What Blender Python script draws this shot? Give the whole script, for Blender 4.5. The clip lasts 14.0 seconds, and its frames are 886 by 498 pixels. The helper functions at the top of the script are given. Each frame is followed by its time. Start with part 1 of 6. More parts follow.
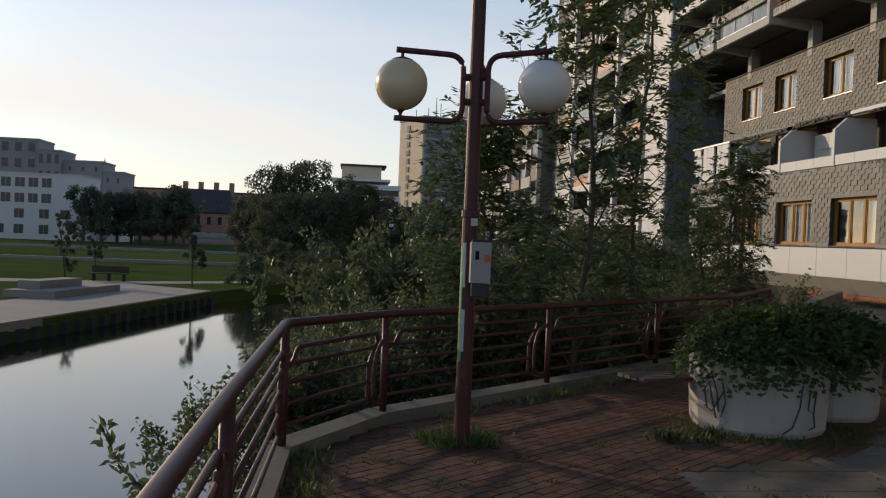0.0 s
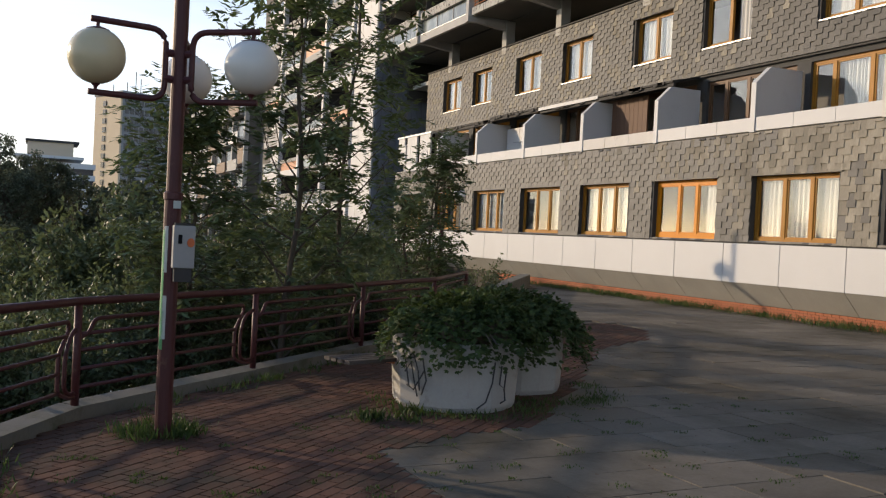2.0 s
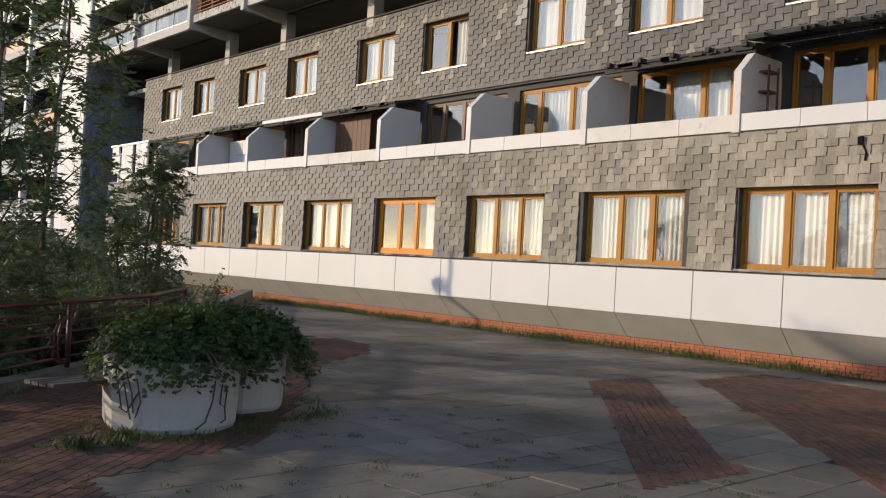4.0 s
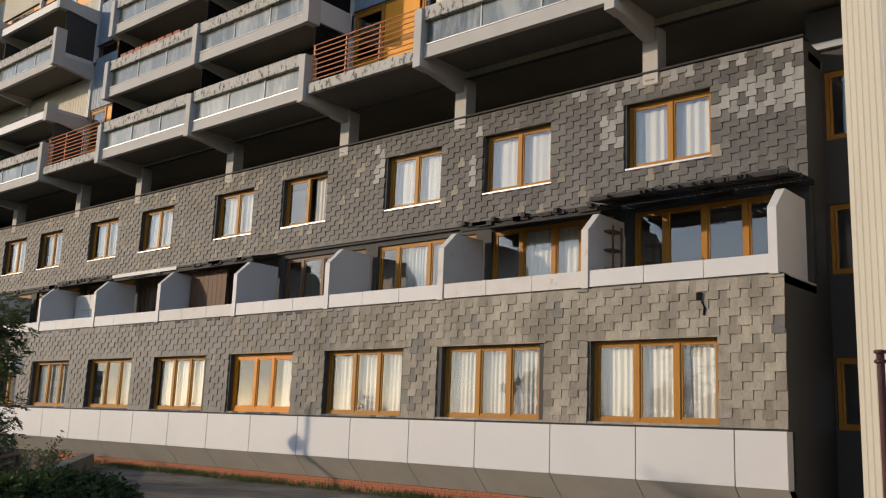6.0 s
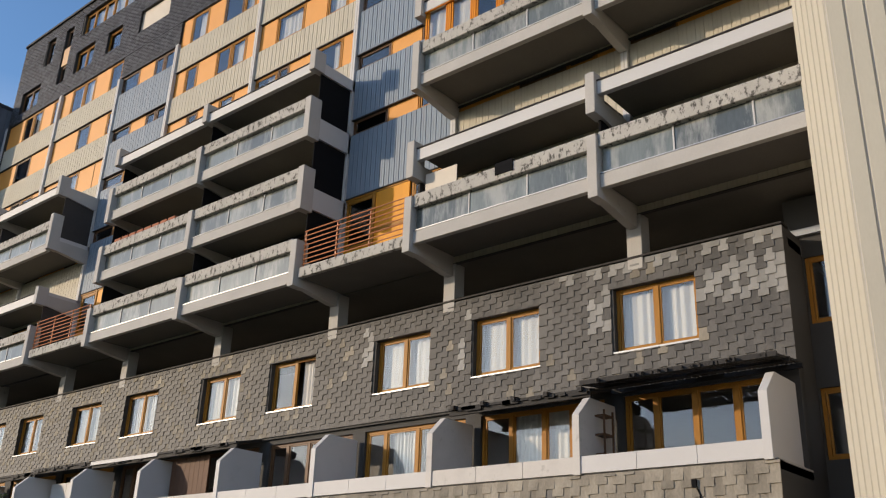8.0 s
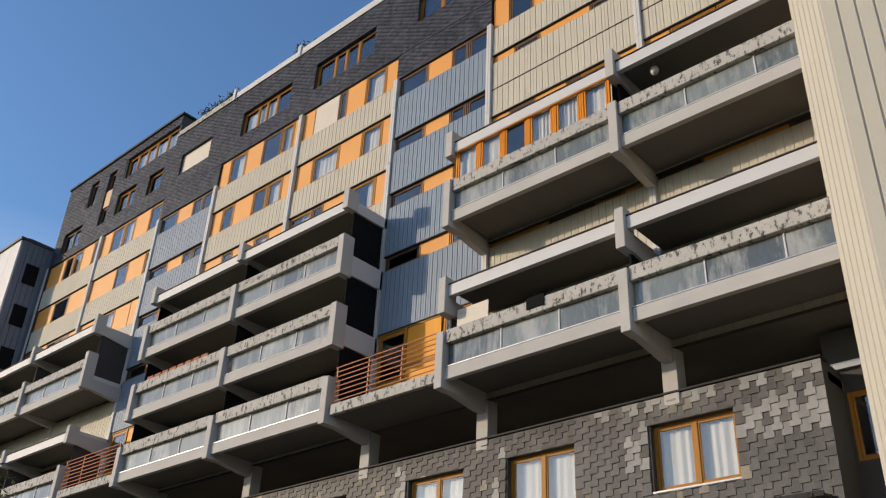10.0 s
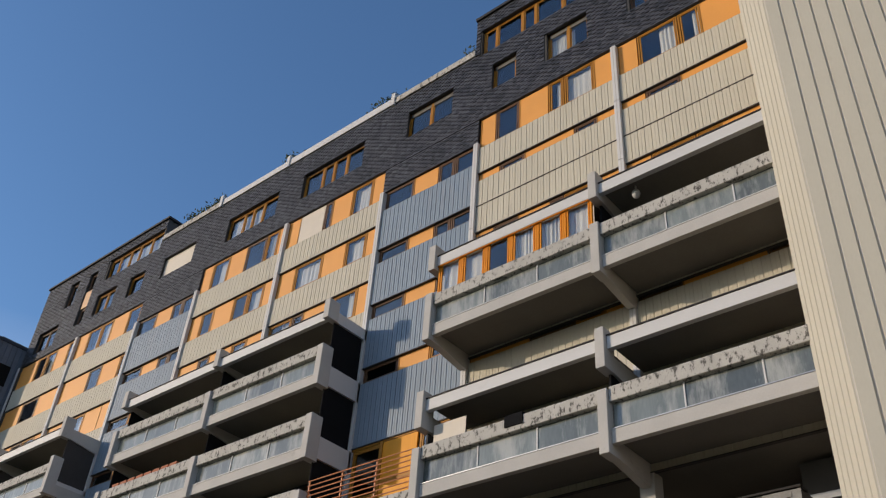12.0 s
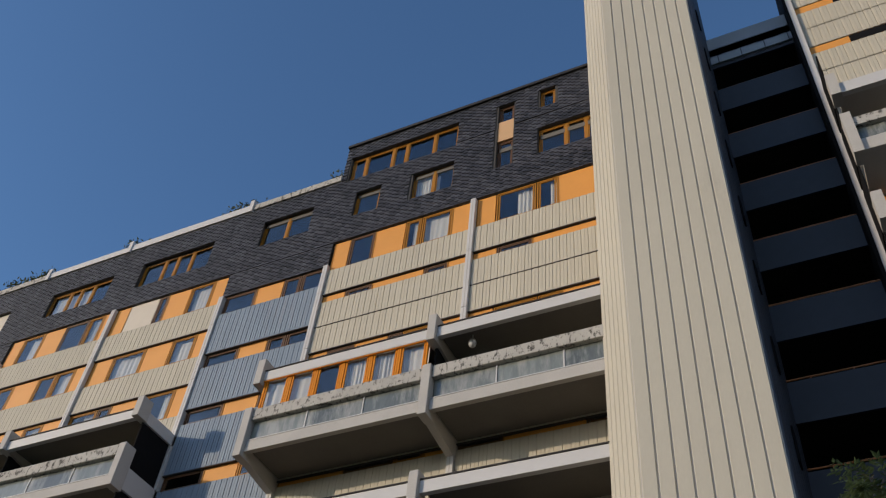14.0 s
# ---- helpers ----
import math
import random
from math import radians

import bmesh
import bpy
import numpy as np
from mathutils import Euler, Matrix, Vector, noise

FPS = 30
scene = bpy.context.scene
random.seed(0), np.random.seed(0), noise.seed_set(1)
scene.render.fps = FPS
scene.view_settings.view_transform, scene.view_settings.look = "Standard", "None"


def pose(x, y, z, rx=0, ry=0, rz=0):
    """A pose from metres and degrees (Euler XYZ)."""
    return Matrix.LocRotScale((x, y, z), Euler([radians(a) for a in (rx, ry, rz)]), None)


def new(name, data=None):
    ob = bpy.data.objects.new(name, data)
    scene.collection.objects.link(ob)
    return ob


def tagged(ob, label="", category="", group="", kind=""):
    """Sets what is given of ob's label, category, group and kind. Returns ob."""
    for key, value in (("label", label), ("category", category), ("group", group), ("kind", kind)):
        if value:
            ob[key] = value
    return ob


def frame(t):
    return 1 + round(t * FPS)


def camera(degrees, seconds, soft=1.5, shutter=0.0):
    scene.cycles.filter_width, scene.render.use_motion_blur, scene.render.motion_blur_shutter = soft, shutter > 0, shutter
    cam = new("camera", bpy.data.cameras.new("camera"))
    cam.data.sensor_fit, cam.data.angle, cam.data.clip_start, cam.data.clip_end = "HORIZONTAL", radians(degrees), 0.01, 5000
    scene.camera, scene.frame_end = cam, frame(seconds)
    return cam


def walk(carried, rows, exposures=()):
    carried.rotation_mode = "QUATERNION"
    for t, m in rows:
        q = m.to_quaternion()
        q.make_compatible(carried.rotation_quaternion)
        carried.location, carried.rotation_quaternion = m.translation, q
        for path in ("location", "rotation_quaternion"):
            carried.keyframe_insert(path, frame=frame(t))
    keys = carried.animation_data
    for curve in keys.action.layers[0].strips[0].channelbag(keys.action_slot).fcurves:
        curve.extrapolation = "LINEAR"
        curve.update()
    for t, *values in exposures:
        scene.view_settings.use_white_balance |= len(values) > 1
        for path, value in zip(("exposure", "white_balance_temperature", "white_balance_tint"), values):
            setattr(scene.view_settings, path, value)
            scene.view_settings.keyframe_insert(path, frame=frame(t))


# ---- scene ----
cam = camera(51.0, 14.0, soft=1.2)
PATH = [
    (0.0, pose(0, 0, 1.7, 89.26, -2.31, -5.87)),
    (0.5, pose(0, 0, 1.7, 89.33, -2.43, -10.00)),
    (1.0, pose(0, 0, 1.7, 89.47, -2.55, -14.72)),
    (1.5, pose(0, 0, 1.7, 89.47, -2.71, -19.10)),
    (2.0, pose(0, 0, 1.7, 89.12, -2.87, -23.79)),
    (2.5, pose(0, 0, 1.7, 88.93, -3.04, -28.08)),
    (3.0, pose(0, 0, 1.7, 89.17, -3.21, -32.64)),
    (3.5, pose(0, 0, 1.7, 89.79, -3.31, -36.79)),
    (4.0, pose(0, 0, 1.7, 90.96, -3.20, -40.74)),
    (4.2, pose(0, 0, 1.7, 91.62, -3.23, -42.11)),
    (6.3, pose(0, 0, 1.7, 102.51, -1.90, -50.03)),
    (6.5, pose(0, 0, 1.7, 103.62, -1.91, -50.30)),
    (7.0, pose(0, 0, 1.7, 106.58, -1.79, -50.58)),
    (7.5, pose(0, 0, 1.7, 109.31, -1.79, -50.48)),
    (8.0, pose(0, 0, 1.7, 112.19, -1.94, -50.04)),
    (8.5, pose(0, 0, 1.7, 114.62, -2.01, -49.52)),
    (8.7, pose(0, 0, 1.7, 115.56, -2.18, -49.37)),
    (10.8, pose(0, 0, 1.7, 122.86, -2.46, -47.75)),
    (11.0, pose(0, 0, 1.7, 123.52, -2.67, -48.04)),
    (11.5, pose(0, 0, 1.7, 125.32, -2.95, -48.78)),
    (12.0, pose(0, 0, 1.7, 127.56, -3.51, -50.24)),
    (12.5, pose(0, 0, 1.7, 129.81, -4.08, -52.24)),
    (13.0, pose(0, 0, 1.7, 132.47, -4.66, -55.34)),
    (13.5, pose(0, 0, 1.7, 134.69, -4.90, -59.22)),
    (14.0, pose(0, 0, 1.7, 136.55, -4.71, -64.38)),
]
walk(cam, PATH, [(0.0, -0.42, 7000, 10), (1.5, -0.05, 6950, 10), (3.0, 0.34, 6650, 10), (4.2, 0.34, 6600, 10), (6.3, -0.10, 6600, 10), (8.7, 0.04, 6450, 10), (10.8, -0.06, 6350, 10), (14.0, -0.35, 6250, 10)])

# ---- light ----
SUN_AZ = radians(42)      # from +y towards -x
SUN_EL = radians(13)
world = bpy.data.worlds.new("world")
scene.world = world
world.use_nodes = True
wn = world.node_tree.nodes
sky = wn.new("ShaderNodeTexSky")
sky.sky_type = 'NISHITA'
sky.sun_disc = False
sky.sun_elevation = SUN_EL
sky.sun_rotation = -SUN_AZ
sky.air_density, sky.dust_density, sky.ozone_density = 1.0, 0.6, 4.0
wn["Background"].inputs[1].default_value = 0.22
# thin high cloud, denser towards the horizon
wl = world.node_tree.links
w_tc, w_sep, w_map = wn.new("ShaderNodeTexCoord"), wn.new("ShaderNodeSeparateXYZ"), wn.new("ShaderNodeMapping")
w_map.inputs["Scale"].default_value = (1.2, 1.2, 5.0)
w_noise, w_low, w_wisp, w_fac, w_mix = wn.new("ShaderNodeTexNoise"), wn.new("ShaderNodeMapRange"), wn.new("ShaderNodeMapRange"), wn.new("ShaderNodeMath"), wn.new("ShaderNodeMix")
w_noise.inputs["Scale"].default_value, w_noise.inputs["Detail"].default_value, w_noise.inputs["Distortion"].default_value = 1.6, 6, 0.6
for a, b in zip(range(1, 5), (0.12, 0.48, 0.86, 0.0)):
    w_low.inputs[a].default_value = b
for a, b in zip(range(1, 5), (0.30, 0.68, 0.45, 1.0)):
    w_wisp.inputs[a].default_value = b
w_fac.operation, w_mix.data_type = 'MULTIPLY', 'RGBA'
w_mix.inputs[7].default_value = (5.5, 5.35, 5.4, 1)
wl.new(w_tc.outputs["Generated"], w_sep.inputs[0])
wl.new(w_tc.outputs["Generated"], w_map.inputs[0])
wl.new(w_map.outputs[0], w_noise.inputs["Vector"])
wl.new(w_sep.outputs[2], w_low.inputs[0])
wl.new(w_noise.outputs["Fac"], w_wisp.inputs[0])
wl.new(w_low.outputs[0], w_fac.inputs[0])
wl.new(w_wisp.outputs[0], w_fac.inputs[1])
wl.new(w_fac.outputs[0], w_mix.inputs[0])
wl.new(sky.outputs[0], w_mix.inputs[6])
wl.new(w_mix.outputs[2], wn["Background"].inputs[0])
sun_data = bpy.data.lights.new("sun", 'SUN')
sun_data.energy, sun_data.angle, sun_data.color = 3.4, radians(1.2), (1.0, 0.80, 0.58)
sun = new("sun", sun_data)
to_sun = Vector((-math.sin(SUN_AZ) * math.cos(SUN_EL), math.cos(SUN_AZ) * math.cos(SUN_EL), math.sin(SUN_EL)))
sun.rotation_euler = to_sun.to_track_quat("Z", "Y").to_euler()


# ---- materials ----
def mat(name, col, rough=0.7, metal=0.0, vary=0.15, scale=3.0, fine=40.0, bump=0.15, dist=0.01, island=0.0, obj=0.0,
        stain=None, stain_scale=1.2, stain_lo=0.55, stain_hi=0.7, stretch=(1, 1, 1), spec=0.5, trans=0.0):
    """A surface with large and fine variation, optional stains and random tint for each island or object."""
    m = bpy.data.materials.new(name)
    m.use_nodes = True
    nt = m.node_tree
    n, l = nt.nodes, nt.links
    b = n["Principled BSDF"]
    tc = n.new("ShaderNodeTexCoord")
    mp = n.new("ShaderNodeMapping")
    mp.inputs["Scale"].default_value = stretch
    oi, shift = n.new("ShaderNodeObjectInfo"), n.new("ShaderNodeVectorMath")
    shift.operation = 'ADD'
    l.new(tc.outputs["Object"], shift.inputs[0])
    l.new(oi.outputs["Location"], shift.inputs[1])
    l.new(shift.outputs[0], mp.inputs[0])
    big = n.new("ShaderNodeTexNoise")
    big.inputs["Scale"].default_value, big.inputs["Detail"].default_value = scale, 4
    l.new(mp.outputs[0], big.inputs["Vector"])
    sm = n.new("ShaderNodeTexNoise")
    sm.inputs["Scale"].default_value, sm.inputs["Detail"].default_value = fine, 3
    l.new(mp.outputs[0], sm.inputs["Vector"])

    def math_node(op, a, c):
        q = n.new("ShaderNodeMath")
        q.operation = op
        for i, v in enumerate((a, c)):
            if isinstance(v, (int, float)):
                q.inputs[i].default_value = v
            else:
                l.new(v, q.inputs[i])
        return q.outputs[0]
    v = math_node('ADD', math_node('MULTIPLY', big.outputs["Fac"], 2 * vary), math_node('MULTIPLY', sm.outputs["Fac"], vary))
    v = math_node('ADD', v, 1 - 1.5 * vary)
    if island:
        g = n.new("ShaderNodeNewGeometry")
        v = math_node('MULTIPLY', v, math_node('ADD', math_node('MULTIPLY', g.outputs["Random Per Island"], 2 * island), 1 - island))
    if obj:
        g = n.new("ShaderNodeObjectInfo")
        v = math_node('MULTIPLY', v, math_node('ADD', math_node('MULTIPLY', g.outputs["Random"], 2 * obj), 1 - obj))
    mul = n.new("ShaderNodeVectorMath")
    mul.operation = 'SCALE'
    mul.inputs[0].default_value = col
    l.new(v, mul.inputs["Scale"])
    out = mul.outputs[0]
    if stain:
        st = n.new("ShaderNodeTexNoise")
        st.inputs["Scale"].default_value, st.inputs["Detail"].default_value, st.inputs["Roughness"].default_value = stain_scale, 8, 0.7
        l.new(mp.outputs[0], st.inputs["Vector"])
        mr = n.new("ShaderNodeMapRange")
        mr.inputs[1].default_value, mr.inputs[2].default_value = stain_lo, stain_hi
        l.new(st.outputs["Fac"], mr.inputs[0])
        mx = n.new("ShaderNodeMix")
        mx.data_type = 'RGBA'
        l.new(mr.outputs[0], mx.inputs[0])
        l.new(out, mx.inputs[6])
        mx.inputs[7].default_value = (*stain, 1)
        out = mx.outputs[2]
    l.new(out, b.inputs["Base Color"])
    b.inputs["Roughness"].default_value, b.inputs["Metallic"].default_value = rough, metal
    b.inputs["Specular IOR Level"].default_value = spec
    if trans:
        b.inputs["Transmission Weight"].default_value = trans
    if bump:
        bp = n.new("ShaderNodeBump")
        bp.inputs["Strength"].default_value, bp.inputs["Distance"].default_value = bump, dist
        l.new(math_node('ADD', sm.outputs["Fac"], big.outputs["Fac"]), bp.inputs["Height"])
        l.new(bp.outputs[0], b.inputs["Normal"])
    return m


def glass_mat(name, tint, r0, through_tint, rough=0.01):
    """Window glass: light passes straight through, with a real Fresnel reflection."""
    m = bpy.data.materials.new(name)
    m.use_nodes = True
    n, l = m.node_tree.nodes, m.node_tree.links
    n.remove(n["Principled BSDF"])
    tr = n.new("ShaderNodeBsdfTransparent")
    tr.inputs[0].default_value = (*through_tint, 1)
    gl = n.new("ShaderNodeBsdfGlossy")
    gl.inputs["Roughness"].default_value = rough
    gl.inputs["Color"].default_value = (*tint, 1)
    # reflectance after Schlick, the same on both faces of the pane
    lw, pw, fr = n.new("ShaderNodeLayerWeight"), n.new("ShaderNodeMath"), n.new("ShaderNodeMath")
    lw.inputs[0].default_value = 0.5
    pw.operation, pw.inputs[1].default_value = 'POWER', 5.0
    fr.operation, fr.inputs[1].default_value, fr.inputs[2].default_value = 'MULTIPLY_ADD', 1 - r0, r0
    l.new(lw.outputs["Facing"], pw.inputs[0])
    l.new(pw.outputs[0], fr.inputs[0])
    wav = n.new("ShaderNodeTexNoise")
    wav.inputs["Scale"].default_value = 0.9
    bp = n.new("ShaderNodeBump")
    bp.inputs["Strength"].default_value, bp.inputs["Distance"].default_value = 0.03, 0.02
    tc = n.new("ShaderNodeTexCoord")
    l.new(tc.outputs["Object"], wav.inputs["Vector"])
    l.new(wav.outputs["Fac"], bp.inputs["Height"])
    l.new(bp.outputs[0], gl.inputs["Normal"])
    mx = n.new("ShaderNodeMixShader")
    l.new(fr.outputs[0], mx.inputs[0])
    l.new(tr.outputs[0], mx.inputs[1])
    l.new(gl.outputs[0], mx.inputs[2])
    l.new(mx.outputs[0], n["Material Output"].inputs[0])
    return m


SLATE = mat("slate", (0.074, 0.070, 0.064), 0.6, vary=0.5, scale=2.0, fine=22, bump=0.8, island=0.30, obj=0.30, stain=(0.14, 0.13, 0.112), stain_scale=1.6, stain_lo=0.55, stain_hi=0.8)
SLATE_PALE = mat("bleached_slate", (0.27, 0.242, 0.195), 0.85, spec=0.2, vary=0.5, scale=2.2, fine=22, bump=0.8, island=0.22, obj=0.22, stain=(0.13, 0.12, 0.10), stain_scale=1.9, stain_lo=0.58, stain_hi=0.8, stretch=(1, 1, 0.5))
SLATE_TOP = mat("dark_slate", (0.046, 0.046, 0.052), 0.55, vary=0.5, scale=0.8, fine=9, bump=0.6, island=0.6)
SLATE_BACK = mat("slate_underlay", (0.05, 0.048, 0.045), 0.8)
CONC = mat("light_concrete", (0.46, 0.44, 0.41), 0.85, vary=0.14, scale=1.2, fine=25, bump=0.3, stain=(0.22, 0.20, 0.18), stain_scale=1.5, stain_lo=0.62, stain_hi=0.85)
CAP = mat("weathered_cap_concrete", (0.45, 0.43, 0.39), 0.9, vary=0.2, scale=2, fine=30, bump=0.4, stain=(0.085, 0.08, 0.07), stain_scale=7.0, stain_lo=0.52, stain_hi=0.60, stretch=(1, 1, 0.6))
WHITE = mat("white_panel", (0.56, 0.55, 0.54), 0.6, vary=0.06, scale=0.8, fine=30, bump=0.06, stain=(0.45, 0.44, 0.43), stain_scale=0.7, stain_lo=0.62, stain_hi=0.85)
DIRTY_WHITE = mat("dirty_white_panel", (0.58, 0.55, 0.51), 0.7, vary=0.12, scale=2, fine=25, bump=0.1, stain=(0.33, 0.31, 0.28), stain_scale=2.5, stain_lo=0.58, stain_hi=0.75)
CHAMFER = mat("grey_concrete_apron", (0.36, 0.34, 0.30), 0.9, vary=0.15, scale=1.5, fine=25, bump=0.25)
ORANGE = mat("orange_panel", (0.72, 0.315, 0.055), 0.6, vary=0.08, scale=1.0, fine=20, bump=0.05, island=0.06)
PALE_PANEL = mat("pale_panel", (0.62, 0.55, 0.45), 0.6, vary=0.06)
FRAME = mat("orange_brown_frame", (0.37, 0.165, 0.022), 0.5, spec=0.2, vary=0.25, scale=4, fine=60, bump=0.15, stretch=(4, 4, 0.6))
DARKFRAME = mat("dark_wood_frame", (0.12, 0.055, 0.02), 0.6, vary=0.25, scale=4, fine=60)
BEIGE = mat("beige_ribbed_cladding", (0.52, 0.475, 0.375), 0.7, vary=0.10, scale=0.9, fine=25, bump=0.1, stain=(0.30, 0.27, 0.22), stain_scale=1.4, stain_lo=0.6, stain_hi=0.85, stretch=(1, 1, 0.35))
BLUE = mat("blue_ribbed_cladding", (0.20, 0.255, 0.315), 0.6, vary=0.16, scale=0.9, fine=25, bump=0.1, stain=(0.24, 0.26, 0.30), stain_scale=2.0, stain_lo=0.5, stain_hi=0.75, stretch=(1, 3, 0.25))
DKBLUE = mat("dark_blue_with_shade", (0.036, 0.043, 0.058), 0.6, vary=0.15)
BLACK = mat("black_side_screen", (0.010, 0.010, 0.011), 0.9, vary=0.2, spec=0.1)
# Near-black colour for dark parts, and for shade in recesses and galleries.
DARK = mat("dark_parts_and_shade", (0.05, 0.045, 0.042), 0.9)
ROOM = mat("room_plaster", (0.22, 0.20, 0.18), 0.9)
CURTAIN = mat("white_curtain", (0.55, 0.54, 0.51), 0.9, vary=0.04, bump=0.0)
# Concrete darkened in its colour for the shade under balconies and floor slabs.
SOFFIT = mat("dark_concrete_and_shade", (0.15, 0.138, 0.12), 0.9, vary=0.2, scale=0.8, fine=20, bump=0.3)
BLIND = mat("cream_blind", (0.68, 0.65, 0.59), 0.8, vary=0.05)
BRICK = mat("orange_brick", (0.34, 0.115, 0.055), 0.85, vary=0.15, scale=2, fine=40, island=0.2)
GLASS = glass_mat("window_glass", (0.95, 0.97, 1.0), 0.075, (0.95, 0.96, 0.95))
# Opaque panel; its pale streaks and tones imitate reflections and see-through glass.
FROST = mat("wired_glass_panel", (0.15, 0.165, 0.15), 0.12, vary=0.4, scale=1.3, fine=9, bump=0.05, obj=0.4, spec=0.8, stain=(0.36, 0.36, 0.32), stain_scale=1.1, stain_lo=0.48, stain_hi=0.66, stretch=(1, 1.6, 0.4))
RAILRED = mat("maroon_painted_steel", (0.070, 0.019, 0.020), 0.5, spec=0.35, vary=0.25, scale=4, fine=50, bump=0.1, stain=(0.13, 0.07, 0.05), stain_scale=6, stain_lo=0.62, stain_hi=0.72)
REDRAIL = mat("orange_red_rail", (0.50, 0.19, 0.07), 0.5)
METAL = mat("zinc_flashing", (0.35, 0.36, 0.37), 0.45, metal=0.7)


# ---- mesh tools ----
class Mesh:
    """Gathers vertices and faces of one part."""
    def __init__(self):
        self.v, self.f = [], []

    def add(self, verts, faces):
        o = len(self.v)
        self.v += [tuple(p) for p in verts]
        self.f += [tuple(i + o for i in q) for q in faces]
        return self

    def box(self, x0, x1, y0, y1, z0, z1):
        return self.add([(x, y, z) for z in (z0, z1) for y in (y0, y1) for x in (x0, x1)],
                        [(0, 2, 3, 1), (4, 5, 7, 6), (0, 1, 5, 4), (2, 6, 7, 3), (0, 4, 6, 2), (1, 3, 7, 5)])

    def prism(self, poly, axis, a, b):
        """A polygon of two coordinates pushed along an axis from a to b."""
        k = len(poly)
        def at(p, c):
            return {"x": (c, p[0], p[1]), "y": (p[0], c, p[1]), "z": (p[0], p[1], c)}[axis]
        return self.add([at(p, a) for p in poly] + [at(p, b) for p in poly],
                        [tuple(range(k))[::-1], tuple(range(k, 2 * k))] + [(i, (i + 1) % k, k + (i + 1) % k, k + i) for i in range(k)])

    def tube(self, pts, r, sides=10, r_end=None):
        """A round bar along points."""
        pts = [Vector(p) for p in pts]
        o, n = len(self.v), len(pts)
        for i, p in enumerate(pts):
            d = (pts[min(i + 1, n - 1)] - pts[max(i - 1, 0)]).normalized()
            u = d.orthogonal().normalized() if abs(d.z) > 0.95 else Vector((-d.y, d.x, 0)).normalized()
            w = d.cross(u)
            rr = r if r_end is None else r + (r_end - r) * i / max(1, n - 1)
            self.v += [tuple(p + rr * (math.cos(a) * u + math.sin(a) * w)) for a in (2 * math.pi * k / sides for k in range(sides))]
        for i in range(n - 1):
            for k in range(sides):
                a, b = o + i * sides + k, o + i * sides + (k + 1) % sides
                self.f.append((a, b, b + sides, a + sides))
        self.f.append(tuple(o + k for k in range(sides))[::-1])
        self.f.append(tuple(o + (n - 1) * sides + k for k in range(sides)))
        return self

    def lathe(self, cx, cy, prof, sides=32):
        o, n = len(self.v), len(prof)
        for r, z in prof:
            self.v += [(cx + r * math.cos(2 * math.pi * k / sides), cy + r * math.sin(2 * math.pi * k / sides), z) for k in range(sides)]
        for i in range(n - 1):
            for k in range(sides):
                a, b = o + i * sides + k, o + i * sides + (k + 1) % sides
                self.f.append((a, b, b + sides, a + sides))
        self.f.append(tuple(o + k for k in range(sides))[::-1])
        self.f.append(tuple(o + (n - 1) * sides + k for k in range(sides)))
        return self


def mesh_data(name, m, material, smooth=False):
    d = bpy.data.meshes.new(name)
    d.from_pydata(m.v, [], m.f)
    d.materials.append(material)
    if smooth:
        d.polygons.foreach_set("use_smooth", [True] * len(d.polygons))
    d.update()
    return d


def part(name, m, material, parent=None, label="", smooth=False, bevel=0.0):
    ob = new(name, mesh_data(name, m, material, smooth))
    ob.parent = parent
    if label:
        tagged(ob, label)
    if bevel:
        mod = ob.modifiers.new("bevel", 'BEVEL')
        mod.width, mod.segments, mod.limit_method = bevel, 2, 'ANGLE'
    return ob


def thing(name, label, category, group="", at=(0, 0, 0)):
    e = new(name)
    e.location = at
    return tagged(e, label, category, group)


def bend(points, r, steps=5):
    """Rounds the corners of a path of points."""
    pts = [Vector(p) for p in points]
    out = [pts[0]]
    for a, b, c in zip(pts, pts[1:], pts[2:]):
        rr = min(r, (a - b).length * 0.49, (c - b).length * 0.49)
        p, q = b + (a - b).normalized() * rr, b + (c - b).normalized() * rr
        for i in range(steps + 1):
            s = i / steps
            out.append((1 - s) ** 2 * p + 2 * s * (1 - s) * b + s * s * q)
    out.append(pts[-1])
    return out


def wall_grid(m, x0, x1, y0, y1, z0, z1, holes):
    """One connected wall of thickness x0 to x1 with rectangular openings (y0, y1, z0, z1) that go through it."""
    ys = sorted({y0, y1, *(min(max(v, y0), y1) for h in holes for v in h[:2])})
    zs = sorted({z0, z1, *(min(max(v, z0), z1) for h in holes for v in h[2:])})
    o, W = len(m.v), len(zs)
    m.v += [(x, y, z) for x in (x0, x1) for y in ys for z in zs]
    back = len(ys) * W

    def solid(i, k):
        if not (0 <= i < len(ys) - 1 and 0 <= k < W - 1):
            return False
        y, z = (ys[i] + ys[i + 1]) / 2, (zs[k] + zs[k + 1]) / 2
        return not any(h[0] < y < h[1] and h[2] < z < h[3] for h in holes)
    for i in range(len(ys) - 1):
        for k in range(W - 1):
            if not solid(i, k):
                continue
            a, b, c, d = o + i * W + k, o + (i + 1) * W + k, o + (i + 1) * W + k + 1, o + i * W + k + 1
            m.f += [(a, d, c, b), (a + back, b + back, c + back, d + back)]
            for (p, q), (di, dk) in (((a, b), (0, -1)), ((b, c), (1, 0)), ((c, d), (0, 1)), ((d, a), (-1, 0))):
                if not solid(i + di, k + dk):
                    m.f.append((p, q, q + back, p + back))
    return m


